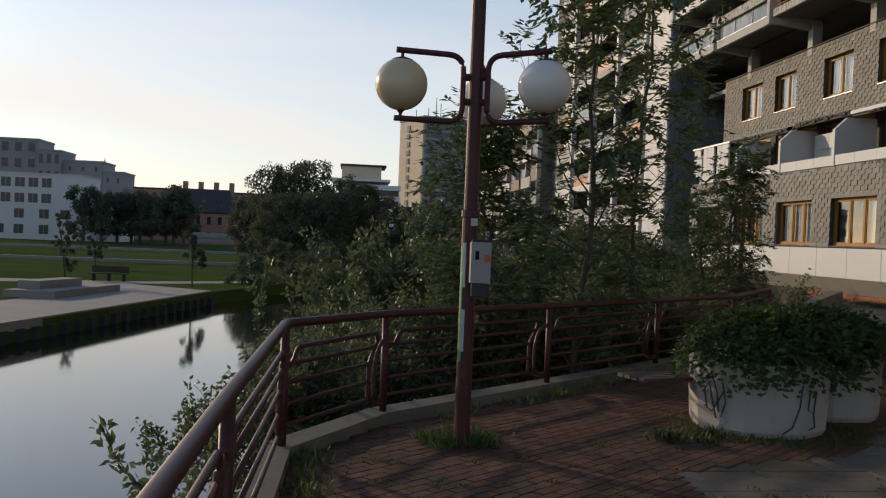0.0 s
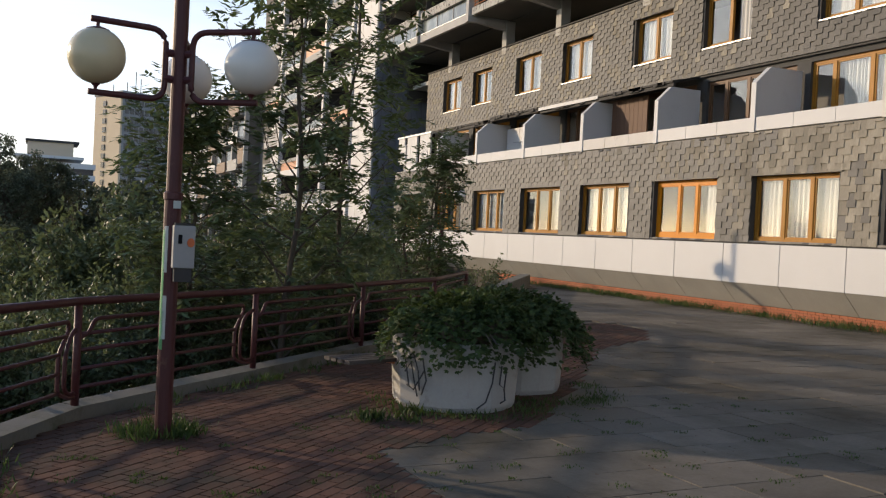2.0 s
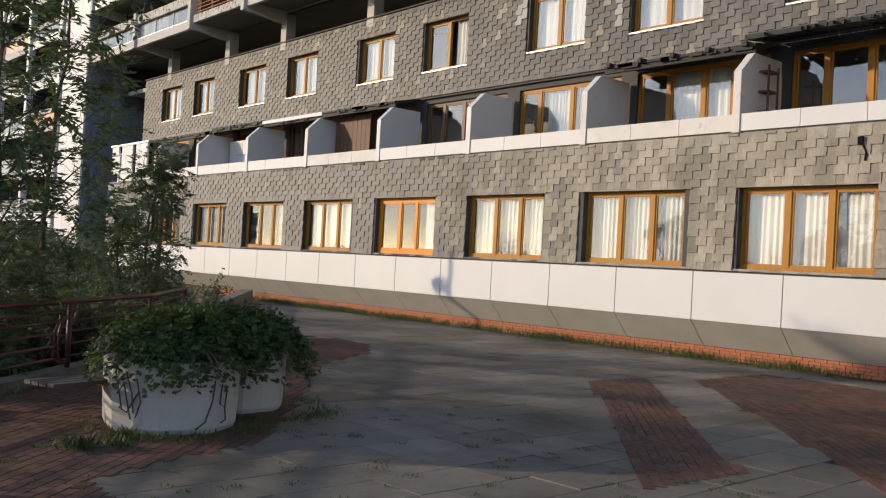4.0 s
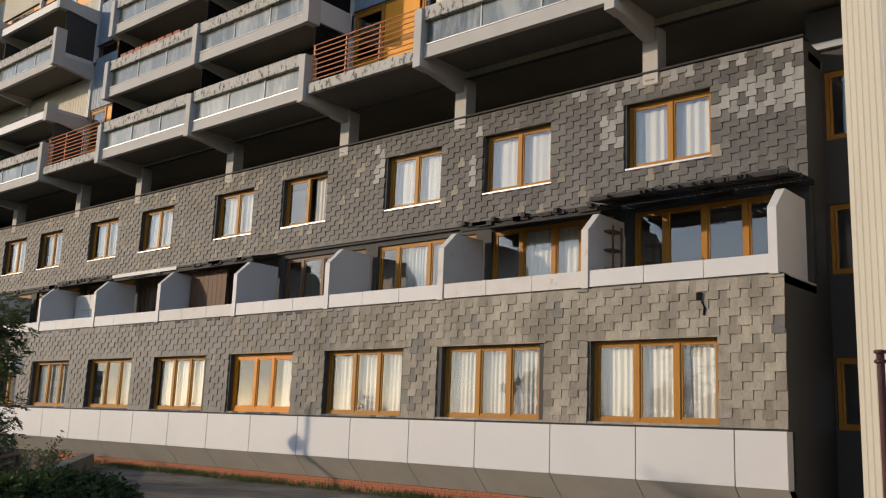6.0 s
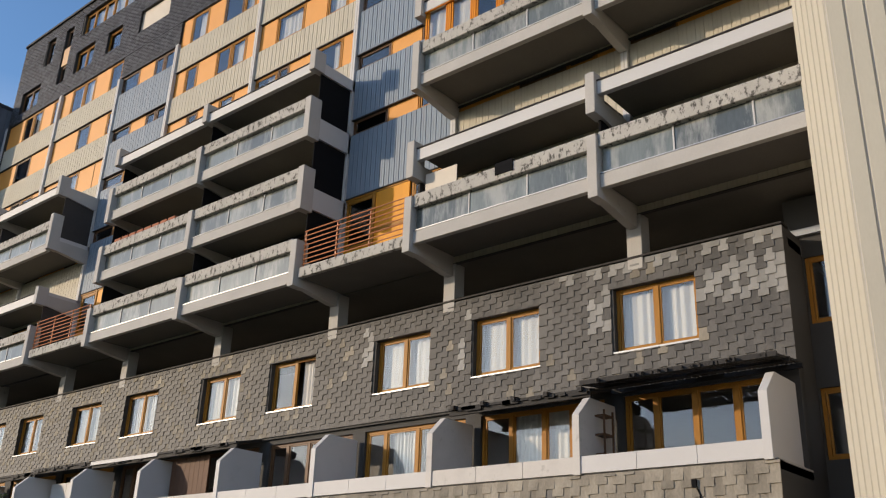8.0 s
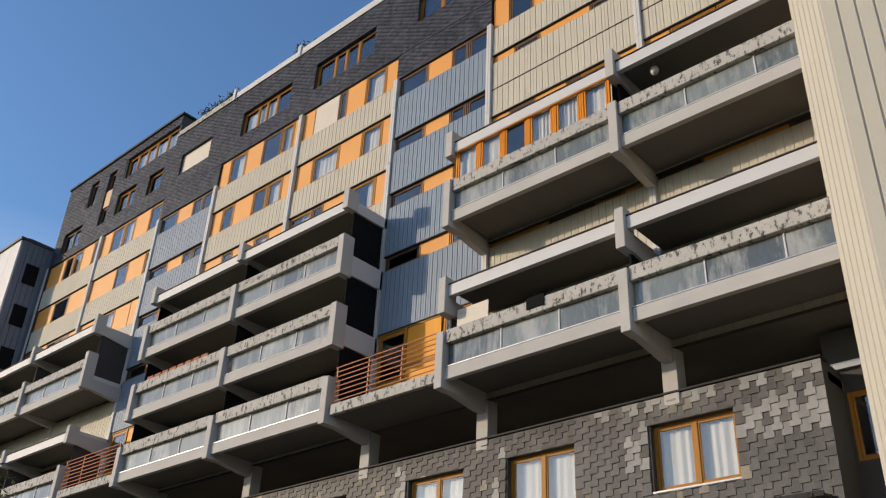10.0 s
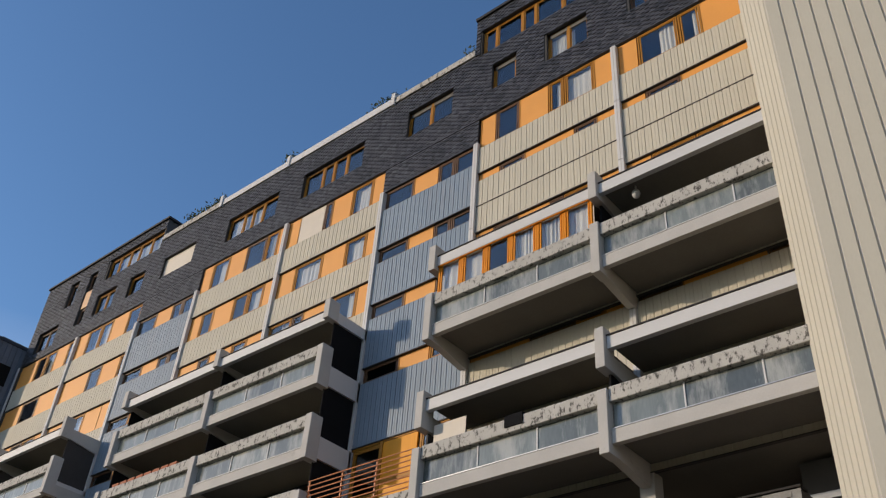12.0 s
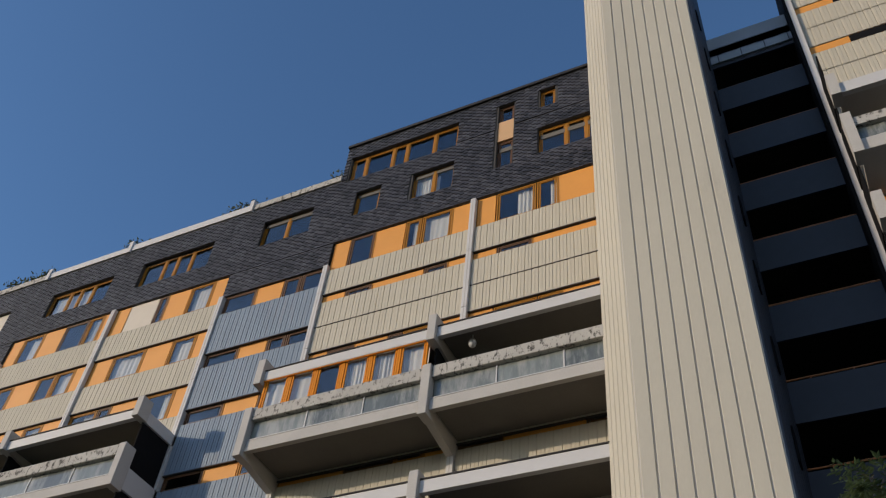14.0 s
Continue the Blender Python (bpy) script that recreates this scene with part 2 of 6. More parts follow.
rng = random.Random(7)
ORANGE_FRAME = mat("bright_orange_frame", (0.64, 0.225, 0.008), 0.45, spec=0.2, vary=0.12)
ORANGE_DOOR = mat("orange_lacquered_wood", (0.76, 0.32, 0.02), 0.5, spec=0.2, vary=0.12, scale=1.5, fine=40, stretch=(3, 3, 0.5))
ORANGE_PALE = mat("pale_orange_panel", (0.62, 0.38, 0.19), 0.6, vary=0.06)
PALE_SLATE = mat("pale_new_slate", (0.24, 0.235, 0.22), 0.6, vary=0.2, scale=6, fine=40, bump=0.2, obj=0.2)
BEIGE_TOWER = mat("beige_tower_panel", (0.48, 0.45, 0.37), 0.75, vary=0.10, scale=0.6, fine=25, bump=0.12, stain=(0.33, 0.30, 0.25), stain_scale=0.8, stain_lo=0.6, stain_hi=0.9, stretch=(1, 1, 0.3))
PALEBLUE = mat("pale_blue_roof_panel", (0.34, 0.38, 0.42), 0.5, vary=0.12, scale=0.8)
# Brighter copy of the dark blue, with light put into its colour.
DKBLUE_LIT = mat("lit_blue_cladding", (0.15, 0.172, 0.215), 0.6, vary=0.15)
PAVING = mat("concrete_flags", (0.20, 0.185, 0.17), 0.8, vary=0.25, scale=0.7, fine=25, bump=0.3, stain=(0.11, 0.10, 0.09), stain_scale=1.5, stain_lo=0.5, stain_hi=0.7)
SOIL = mat("soil_and_grass", (0.06, 0.075, 0.03), 0.95, vary=0.3, spec=0.0)
WATER = mat("river_water", (0.012, 0.016, 0.014), 0.05, vary=0.1, scale=0.6, fine=5, bump=0.03, dist=0.03, spec=0.8)


def leaf_mat(name, col, glow, rough=0.5):
    """Leaves: glossy above, letting some light through."""
    m = mat(name, col, rough, vary=0.25, scale=1.2, fine=12, bump=0.0, island=0.45, spec=0.22)
    n, l = m.node_tree.nodes, m.node_tree.links
    tr = n.new("ShaderNodeBsdfTranslucent")
    tr.inputs[0].default_value = (*glow, 1)
    mx = n.new("ShaderNodeMixShader")
    mx.inputs[0].default_value = 0.25
    l.new(n["Principled BSDF"].outputs[0], mx.inputs[1])
    l.new(tr.outputs[0], mx.inputs[2])
    l.new(mx.outputs[0], n["Material Output"].inputs[0])
    return m


LEAF = leaf_mat("ash_leaf", (0.082, 0.115, 0.058), (0.18, 0.24, 0.09))
IVY = leaf_mat("planter_leaf", (0.044, 0.070, 0.022), (0.09, 0.13, 0.03), 0.6)
BUSH = leaf_mat("willow_leaf", (0.095, 0.120, 0.066), (0.18, 0.22, 0.09))
FARLEAF = leaf_mat("far_leaf", (0.092, 0.110, 0.078), (0.14, 0.16, 0.09), 0.9)
GRASSM = leaf_mat("grass_blade", (0.055, 0.088, 0.026), (0.10, 0.16, 0.035))
BARK = mat("bark", (0.075, 0.06, 0.045), 0.9, vary=0.3, scale=6, fine=60, bump=0.5, stretch=(1, 1, 0.3))
PAVER = mat("red_brick_paver", (0.135, 0.066, 0.045), 0.85, vary=0.25, scale=0.8, fine=40, bump=0.3, island=0.25, obj=0.25, spec=0.2, stain=(0.058, 0.046, 0.034), stain_scale=0.9, stain_lo=0.46, stain_hi=0.66)
FLAG = mat("concrete_flag", (0.205, 0.178, 0.143), 0.8, vary=0.3, scale=0.9, fine=30, bump=0.35, island=0.2, obj=0.2, spec=0.25, stain=(0.066, 0.057, 0.040), stain_scale=0.45, stain_lo=0.40, stain_hi=0.66)
JOINT = mat("mossy_joint", (0.065, 0.055, 0.042), 0.95, vary=0.3, scale=2)
CURB = mat("curb_concrete", (0.15, 0.138, 0.115), 0.9, vary=0.2, scale=2, fine=30, bump=0.4, stain=(0.08, 0.085, 0.045), stain_scale=2.5, stain_lo=0.5, stain_hi=0.68)
TUB = mat("painted_concrete_tub", (0.37, 0.35, 0.325), 0.85, vary=0.15, scale=1.5, fine=30, bump=0.2, stain=(0.16, 0.14, 0.12), stain_scale=2.0, stain_lo=0.56, stain_hi=0.75)
GRAFFITI = mat("black_spray_paint", (0.03, 0.03, 0.035), 0.6)
GLOBE = mat("opal_globe", (0.72, 0.69, 0.63), 0.18, vary=0.05, scale=3, fine=20, bump=0.0, spec=0.5)
# Yellow of low sun through the opal, put into the globe's colour.
GLOBE_SUNLIT = mat("sunlit_opal_globe", (0.62, 0.52, 0.33), 0.2, vary=0.08, scale=3, fine=20, bump=0.0)
GREYBOX = mat("grey_cabinet_paint", (0.30, 0.29, 0.28), 0.5, vary=0.1)
STICKER = mat("orange_sticker", (0.55, 0.12, 0.03), 0.5)
GREENPAINT = mat("green_paint", (0.10, 0.33, 0.12), 0.5, vary=0.3, scale=8)
PALEPAINT = mat("pale_paint", (0.45, 0.47, 0.43), 0.6, vary=0.25, scale=8)
SLATWOOD = mat("weathered_slat", (0.065, 0.05, 0.042), 0.8, vary=0.3, scale=3, fine=50, bump=0.3)
MEADOW = mat("meadow_grass", (0.075, 0.105, 0.028), 0.95, vary=0.3, scale=0.08, fine=3, bump=0.3, dist=0.1, spec=0.0, stain=(0.10, 0.11, 0.045), stain_scale=0.05, stain_lo=0.45, stain_hi=0.6)
QUAY = mat("quay_stone", (0.27, 0.25, 0.225), 0.9, vary=0.2, scale=0.6, fine=8, bump=0.3)
QUAYWALL = mat("quay_sheet_piling", (0.05, 0.042, 0.038), 0.9, vary=0.3)
FARWHITE = mat("far_white_render", (0.60, 0.60, 0.60), 0.8, vary=0.05, scale=0.2)
FARGREY = mat("far_grey_render", (0.26, 0.26, 0.27), 0.8, vary=0.08, scale=0.2)
FARPINK = mat("far_pink_render", (0.33, 0.17, 0.13), 0.8, vary=0.1, scale=0.3)
FARROOF = mat("far_tile_roof", (0.05, 0.045, 0.045), 0.8, vary=0.2, scale=0.5)
FARBEIGE = mat("far_beige_panel", (0.62, 0.50, 0.36), 0.8, vary=0.06, scale=0.1)
FARGLASS = mat("far_window", (0.03, 0.035, 0.045), 0.15, vary=0.1)
PATHM = mat("gravel_path", (0.24, 0.22, 0.19), 0.95, vary=0.1, scale=0.5)

# ---- apartment building ----
FX, BX, LX = 18.5, 16.75, 17.0        # upper facade, balcony fronts, ground-floor front
GRID = [4.15, 9.9, 15.65, 20.25, 26.0, 31.75, 36.35, 42.1, 47.85]
building = thing("apartment_building", "large terraced concrete apartment block with slate, beige and blue cladding", "building")


def ribbed(m, x, y0, y1, z0, z1, pitch=0.23, depth=0.016):
    """Standing-seam sheet: boards with a narrow groove between them."""
    n = max(1, round((y1 - y0) / pitch))
    w = (y1 - y0) / n
    poly = [(x + 0.06, y0)]
    for i in range(n):
        a = y0 + i * w
        d = depth * (0.75 + 0.5 * rng.random())
        poly += [(x, a + 0.01), (x, a + w * 0.45), (x - d * 0.35, a + w * 0.5), (x - d * 0.35, a + w * 0.8), (x, a + w * 0.84), (x, a + w - 0.022), (x + depth, a + w - 0.014), (x + depth, a + w)]
    poly += [(x + 0.06, y1)]
    k = len(poly)
    m.add([(p[0], p[1], z0) for p in poly] + [(p[0], p[1], z1) for p in poly],
          [(i, i + 1, k + i + 1, k + i) for i in range(k - 1)] + [(k - 1, 0, k, 2 * k - 1)])
    m.box(x + 0.035, x + 0.06, y0, y1, z0, z1)
    return m


def curtain_mesh(x, y0, y1, z0, z1, wave=0.025, pitch=0.13):
    """A hanging sheer curtain; every window's falls in folds of its own depth and width."""
    wave, pitch = wave * rng.uniform(0.25, 0.9), pitch * rng.uniform(0.9, 1.9)
    m = Mesh()
    n = max(4, int((y1 - y0) / pitch * 6))
    top = [(x + wave * (math.sin(6.283 * i / 6 + 0.6 * math.sin(i * 0.37)) + 0.6 * math.sin(i * 0.23 + y0)), y0 + (y1 - y0) * i / n) for i in range(n + 1)]
    m.add([(p[0], p[1], z0) for p in top] + [(p[0] * 1, p[1], z1) for p in top], [(i, i + 1, n + 2 + i, n + 1 + i) for i in range(n)])
    return m


def window(y0, y1, z0, z1, x, lights=(1, 1), frame_mat=None, curtain=None, parent=None, fw=0.075, sill=None, open_light=None, label=""):
    """A window in the plane x: outer frame and mullions, one pane for each light, and a curtain behind."""
    fm = frame_mat or FRAME
    m = Mesh()
    wall_grid(m, x, x + 0.07, y0, y1, z0, z1, [(y0 + fw, y1 - fw, z0 + fw, z1 - fw)])
    tot = sum(lights)
    ys = [y0 + fw * 0.5]
    for q in lights:
        ys.append(ys[-1] + (y1 - y0 - fw) * q / tot)
    w = part("window", m, fm, parent or building, label)
    for a in ys[1:-1]:
        part("mullion", Mesh().box(x - 0.012, x + 0.075, a - 0.055, a + 0.055, z0 + fw, z1 - fw), fm, w)
    for i, (a, b) in enumerate(zip(ys, ys[1:])):
        s = 0.045
        a2, b2 = a + 0.055, b - 0.055
        if open_light == i:
            continue
        sm = Mesh()
        wall_grid(sm, x + 0.012, x + 0.055, a2, b2, z0 + fw, z1 - fw, [(a2 + s, b2 - s, z0 + fw + s, z1 - fw - s)])
        part("sash", sm, fm, w)
        g = part("pane", Mesh().box(x + 0.028, x + 0.038, a2 + s, b2 - s, z0 + fw + s, z1 - fw - s), GLASS, w)
        g.visible_shadow = False
    if curtain:
        cm, c0, c1, zt = curtain
        part("curtain", curtain_mesh(x + 0.16, y0 + (y1 - y0) * c0, y0 + (y1 - y0) * c1, z0 + (z1 - z0) * zt, z1 - 0.02), cm, w)
    if sill:
        part("sill", Mesh().box(x - sill, x + 0.02, y0 - 0.03, y1 + 0.03, z0 - 0.045, z0 - 0.004), METAL, w)
    return w


# ground floor: slate wall with wide windows, white panels, sloped apron and brick base
S0, S1 = 6.4, 45.0
g_holes = [(7.69 + 4.17 * i, 10.55 + 4.17 * i, 1.95, 3.62) for i in range(9)]
lower = part("ground_floor_wall", wall_grid(Mesh(), LX + 0.02, LX + 0.30, S0, S1, 1.86, 4.78, g_holes), SLATE_BACK, building)
part("side_wall", Mesh().prism([(LX + 0.30, 0.0), (19.6, 0.0), (19.6, 10.0), (FX + 0.3, 10.0), (FX + 0.3, 4.76), (LX + 0.30, 4.76)], "y", S0, S0 + 0.3), SLATE_BACK, building, "shaded slate side wall")
for i, (a, b, c, d) in enumerate(g_holes):
    cur = (BLIND, 0.05, 0.98, 0.0) if i in (0, 4) else (CURTAIN, 0.02, 0.98, 0.0) if i not in (3, 5, 7) else (CURTAIN, 0.0, 0.28, 0.0)
    window(a, b, c, d, LX + 0.17, (1, 1, 1.1) if i != 3 else (1, 0.8, 1), ORANGE_FRAME if i == 3 else FRAME, cur, sill=0.16, fw=0.13 if i == 3 else 0.075)
for i in range(0, 19):
    y0 = 5.33 + 2.067 * i + 0.006
    y0, y1 = max(y0, S0), min(5.33 + 2.067 * (i + 1) - 0.012, 45.0)
    if y1 > y0:
        part("white_panel", Mesh().box(LX - 0.03, LX + 0.25, y0, y1, 0.83, 1.86), WHITE, building, bevel=0.008)
        part("apron_panel", Mesh().prism([(LX - 0.03, 0.826), (LX + 0.25, 0.826), (LX + 0.6, 0.27), (LX + 0.5, 0.27)], "y", y0, y1), CHAMFER, building)
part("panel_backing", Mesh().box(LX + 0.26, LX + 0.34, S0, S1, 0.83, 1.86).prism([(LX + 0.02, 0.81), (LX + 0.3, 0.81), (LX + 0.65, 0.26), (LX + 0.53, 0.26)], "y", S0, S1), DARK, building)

# roof terraces above it: white parapet strip, partition walls with cut corners, black pergolas
P = [6.55 + 4.13 * i for i in range(10)]
part("terrace_deck", Mesh().box(LX + 0.05, FX + 0.3, S0, S1, 4.60, 4.80), CONC, building)
for i in range(9):
    a, b = P[i] + 0.09, P[i + 1] - 0.09
    n = 3
    for k in range(n):
        part("parapet_panel", Mesh().box(LX - 0.02, LX + 0.08, a + (b - a) * k / n + 0.004, a + (b - a) * (k + 1) / n - 0.004, 4.79, 5.15), DIRTY_WHITE if i in (1, 4) else WHITE, building, bevel=0.006)
for i, y in enumerate(P):
    w = Mesh().prism([(LX - 0.05, 4.76), (FX, 4.76), (FX, 6.50), (LX + 0.42, 6.50), (LX - 0.05, 6.05)], "y", y - 0.09, y + 0.09)
    part("partition_wall", w, DIRTY_WHITE if i in (1, 2) else WHITE, building, "white partition wall with a cut corner", bevel=0.008)
t_holes = []
for i in range(9):
    a, b = P[i] + 0.25, P[i + 1] - 0.25
    t_holes.append((a, b, 4.86, 6.75))
part("terrace_back_wall", wall_grid(Mesh(), FX + 0.12, FX + 0.35, S0, S1, 4.8, 6.9, t_holes), SLATE_BACK, building)
for i, (a, b, c, d) in enumerate(t_holes):
    window(a, b, c, d, FX + 0.2, ((1, 1, 1, 0.8), (1, 0.9, 1.1, 1), (1.4, 1, 0.6))[i % 3], DARKFRAME if i in (3, 4, 5) else FRAME, (CURTAIN, 0.1 + 0.05 * (i % 3), 0.75, 0.0) if i in (1, 2) else None)
BROWN = mat("brown_boards", (0.11, 0.052, 0.026), 0.7, vary=0.3, scale=3, fine=40, bump=0.2, island=0.2, stretch=(2, 2, 0.4))
screen = thing("wooden_screen", "brown boarded screen on a roof terrace", "screen")
for k in range(8):
    part("board", Mesh().box(FX - 0.50, FX - 0.46, P[4] + 1.9 + 0.25 * k, P[4] + 2.14 + 0.25 * k, 4.81, 6.55), BROWN, screen)
for i in (6,):
    screen = thing("white_screen", "white panel screen on a roof terrace", "screen", "white terrace screens")
    for k in range(2):
        part("panel", Mesh().box(FX - 0.22, FX - 0.18, P[i] + 1.7 + 1.1 * k, P[i] + 2.78 + 1.1 * k, 4.81, 6.3), WHITE, screen)
    part("towel_rail", Mesh().tube([(FX - 0.28, P[i] + 2.0, 5.7), (FX - 0.28, P[i] + 3.2, 5.7)], 0.015, 6), METAL, screen)
PERGOLA = mat("black_bitumen_awning", (0.018, 0.016, 0.015), 0.75, vary=0.3, scale=3, fine=25, bump=0.5, dist=0.03)
for i, (dep, drop) in enumerate([(1.45, 0.02), (0.95, 0.05), (0.0, 0.0), (0.0, 0.0), (1.0, 0.08), (0.95, 0.1), (1.0, 0.03), (0.9, 0.1), (0.0, 0)]):
    if not dep:
        continue
    a, b = P[i] + (0.0 if i else -0.3), P[i + 1] - 0.05
    fall = 0.10 + drop

    def roof_z(x):
        """Height of the sloping awning over a place between the wall and its front edge."""
        return 6.90 - fall * (FX - x) / dep
    if i == 0:
        # open pergola: rotten laths over three purlins, felt left only in rags
        aw = part("awning", Mesh().box(FX - dep, FX - dep + 0.07, a, b, 6.70, 6.80), PERGOLA, building, "collapsing black pergola with torn roofing felt")
        for q in (0.5, 1.0):
            part("purlin", Mesh().box(FX - dep * (1 - q) - 0.07, FX - dep * (1 - q), a, b, 6.72 + 0.06 * q, 6.82 + 0.06 * q), PERGOLA, aw)
        for k in range(46):
            yy = a + 0.04 + (b - a - 0.08) * k / 45 + rng.uniform(-0.02, 0.02)
            x0 = FX - dep - rng.uniform(-0.15, 0.14)
            part("lath", Mesh().prism([(x0, roof_z(x0) - 0.05 - rng.uniform(0, 0.05)), (FX - 0.02, 6.90), (FX - 0.02, 6.93), (x0, roof_z(x0) - 0.01)], "y", yy - 0.018, yy + 0.022), PERGOLA, aw)
        for k in range(11):
            yy, w, x0 = rng.uniform(a, b - 0.6), rng.uniform(0.25, 0.7), FX - dep + rng.uniform(-0.1, 0.7)
            x1 = min(FX - 0.05, x0 + rng.uniform(0.3, 0.8))
            part("felt_rag", Mesh().prism([(x0, roof_z(x0) + 0.02 - rng.uniform(0.0, 0.07)), (x1, roof_z(x1) + 0.03), (x1, roof_z(x1) + 0.045), (x0, roof_z(x0) + 0.035)], "y", yy, yy + w), PERGOLA, aw)
        continue
    aw = part("awning", Mesh().prism([(FX - dep, 6.74 - drop), (FX, 6.86), (FX, 6.93), (FX - dep, 6.80 - drop)], "y", a, b), PERGOLA, building, "black bitumen terrace awning, worn")
    part("front_beam", Mesh().box(FX - dep + 0.04, FX - dep + 0.12, a, b, 6.62 - drop, 6.735 - drop), PERGOLA, aw)
    if i == 5:
        part("edge_strip", Mesh().box(FX - dep - 0.03, FX - dep - 0.002, a, b, 6.72 - drop, 6.84 - drop), WHITE, aw, "pale metal edge strip")
    for k in range(5 if i == 1 else 0):
        yy = a + 0.2 + (b - a - 0.4) * k / 4
        part("rafter", Mesh().prism([(FX - dep - 0.10, 6.74 - drop), (FX - dep + 0.3, 6.74 - drop), (FX - dep + 0.3, 6.86 - drop), (FX - dep - 0.10, 6.84 - drop)], "y", yy - 0.05, yy + 0.05), PERGOLA, aw)
    for k in range(9):
        yy, w = rng.uniform(a, b - 0.4), rng.uniform(0.15, 0.5)
        part("felt_edge", Mesh().box(FX - dep - 0.02, FX - dep - 0.004, yy, yy + w, 6.72 - drop - rng.uniform(0.0, 0.07), 6.80 - drop), PERGOLA, aw)

# upper slate storey
u_ys = [(8.42, 10.54), (12.66, 14.78), (16.27, 18.36), (20.9, 23.0), (24.5, 26.58), (29.25, 31.33), (33.0, 35.1), (37.4, 39.4), (40.7, 42.75)]
u_holes = [(a, b, 7.78, 9.33) for a, b in u_ys]
part("slate_storey_wall", wall_grid(Mesh(), FX + 0.02, FX + 0.30, S0, 44.8, 6.9, 9.98, u_holes), SLATE_BACK, building)
part("coping", Mesh().box(FX - 0.05, FX + 0.34, S0 - 0.04, 44.84, 9.985, 10.03), PERGOLA, building)
for i, (a, b, c, d) in enumerate(u_holes):
    # Window 0 has its curtain full width to imitate pale sky mirrored there.
    cur = (CURTAIN, 0.0, 0.42, 0.0) if i == 3 else (CURTAIN, 0.02, 0.98, 0.0)
    if i == 8:
        cur = (BLIND, 0, 1, 0)
    window(a, b, c, d, FX + 0.17, (1, 1), FRAME, cur, sill=0.18, open_light=0 if i == 3 else None)

# recess beside the stair tower
part("recess_wall", wall_grid(Mesh(), 19.62, 19.9, 2.0, S0 + 0.3, 0.0, 11.0, [(5.25, 6.36, c, d) for c, d in ((8.02, 9.55), (5.12, 6.61), (1.95, 3.4))]), SLATE_BACK, building, "shaded slate wall in a recess")
for c, d in ((8.02, 9.55), (5.12, 6.61), (1.95, 3.4)):
    window(5.25, 6.36, c, d, 19.68, (1,), FRAME, None)
part("recess_coping", Mesh().box(19.5, 19.9, 2.0, S0 + 0.3, 10.05, 10.2), METAL, building)

# pillars, deck and back wall of the open storey
for y in GRID[1:-1]:
    part("pillar", Mesh().box(FX - 0.02, FX + 0.4, y - 0.2, y + 0.2, 9.7, 11.12), CONC, building, bevel=0.015)
part("open_storey_deck", Mesh().box(FX + 0.34, 24.0, S0, 48.0, 9.6, 9.8), CONC, building)
# Shade inside the open storey is put into the near-black wall and pillars.
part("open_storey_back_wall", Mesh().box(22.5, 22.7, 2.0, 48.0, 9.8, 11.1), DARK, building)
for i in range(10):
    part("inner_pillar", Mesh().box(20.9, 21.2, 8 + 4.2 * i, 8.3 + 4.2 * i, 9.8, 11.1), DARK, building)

# storeys
FLOORS = [11.1, 13.62, 16.14, 18.66, 21.18, 23.70, 26.22, 28.74]
for z in FLOORS:
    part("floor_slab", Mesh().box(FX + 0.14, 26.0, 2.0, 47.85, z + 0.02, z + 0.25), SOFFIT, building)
part("rear_wall", Mesh().box(26.0, 26.3, 2.0, 47.85, -1.0, 30.0), CONC, building)
part("room_wall", Mesh().box(21.2, 21.35, S0, 47.85, 11.12, 30.0).box(20.2, 20.35, S0 + 0.3, 45.0, 0.5, 9.55), ROOM, building, "inner room walls behind the windows")
part("gable_wall", Mesh().box(FX + 0.12, 26.0, 47.85, 48.1, 9.0, 31.2), SLATE_BACK, building)


def fill(y0, y1, z0, z1, text):
    """A band between pilasters, from the far end on: o orange, p pale panel, w window, c curtained window, d open dark sash."""
    items = [(q[0], float(q[1:])) for q in text.split()]
    tot, y = sum(q[1] for q in items), y1
    for k, q in items:
        a, y = y, y - (y1 - y0) * q / tot
        lo, hi = y, a
        if k in "op":
            part("infill_panel", Mesh().box(FX + 0.07, FX + 0.12, lo + 0.012, hi - 0.012, z0, z1), ORANGE if k == "o" else PALE_PANEL, building)
            part("panel_trim", Mesh().box(FX + 0.055, FX + 0.115, hi - 0.03, hi + 0.006, z0, z1), FRAME, building)
        else:
            window(lo + 0.004, hi - 0.034, z0, z1, FX + 0.06, (1,), DARKFRAME if k == "d" else FRAME, (CURTAIN, 0.03, 0.97, 0.0) if k == "c" else (CURTAIN, 0.03, rng.uniform(0.3, 0.97), 0.0) if k == "w" and rng.random() < 0.85 else None, fw=0.05)


def clad(y0, y1, z0, z1, material, x=FX, pitch=0.23):
    part("cladding_panel", ribbed(Mesh(), x, y0, y1, z0, z1, pitch), material, building)
    part("drip_edge", Mesh().box(x - 0.02, x + 0.08, y0, y1, z0 - 0.035, z0 - 0.004), DARK, building)


def pilaster(y, z0, z1):
    zs = [z0] + [z for z in (21.15, 23.68) if z0 < z < z1] + [z1]
    for a, b in zip(zs, zs[1:]):
        part("pilaster", Mesh().box(FX - 0.10, FX + 0.12, y - 0.10, y + 0.10, a + 0.006, b - 0.006), WHITE, building, bevel=0.012)
        part("downpipe_joint", Mesh().box(FX - 0.105, FX + 0.1, y - 0.012, y + 0.012, a + 0.01, b - 0.01), CONC, building)


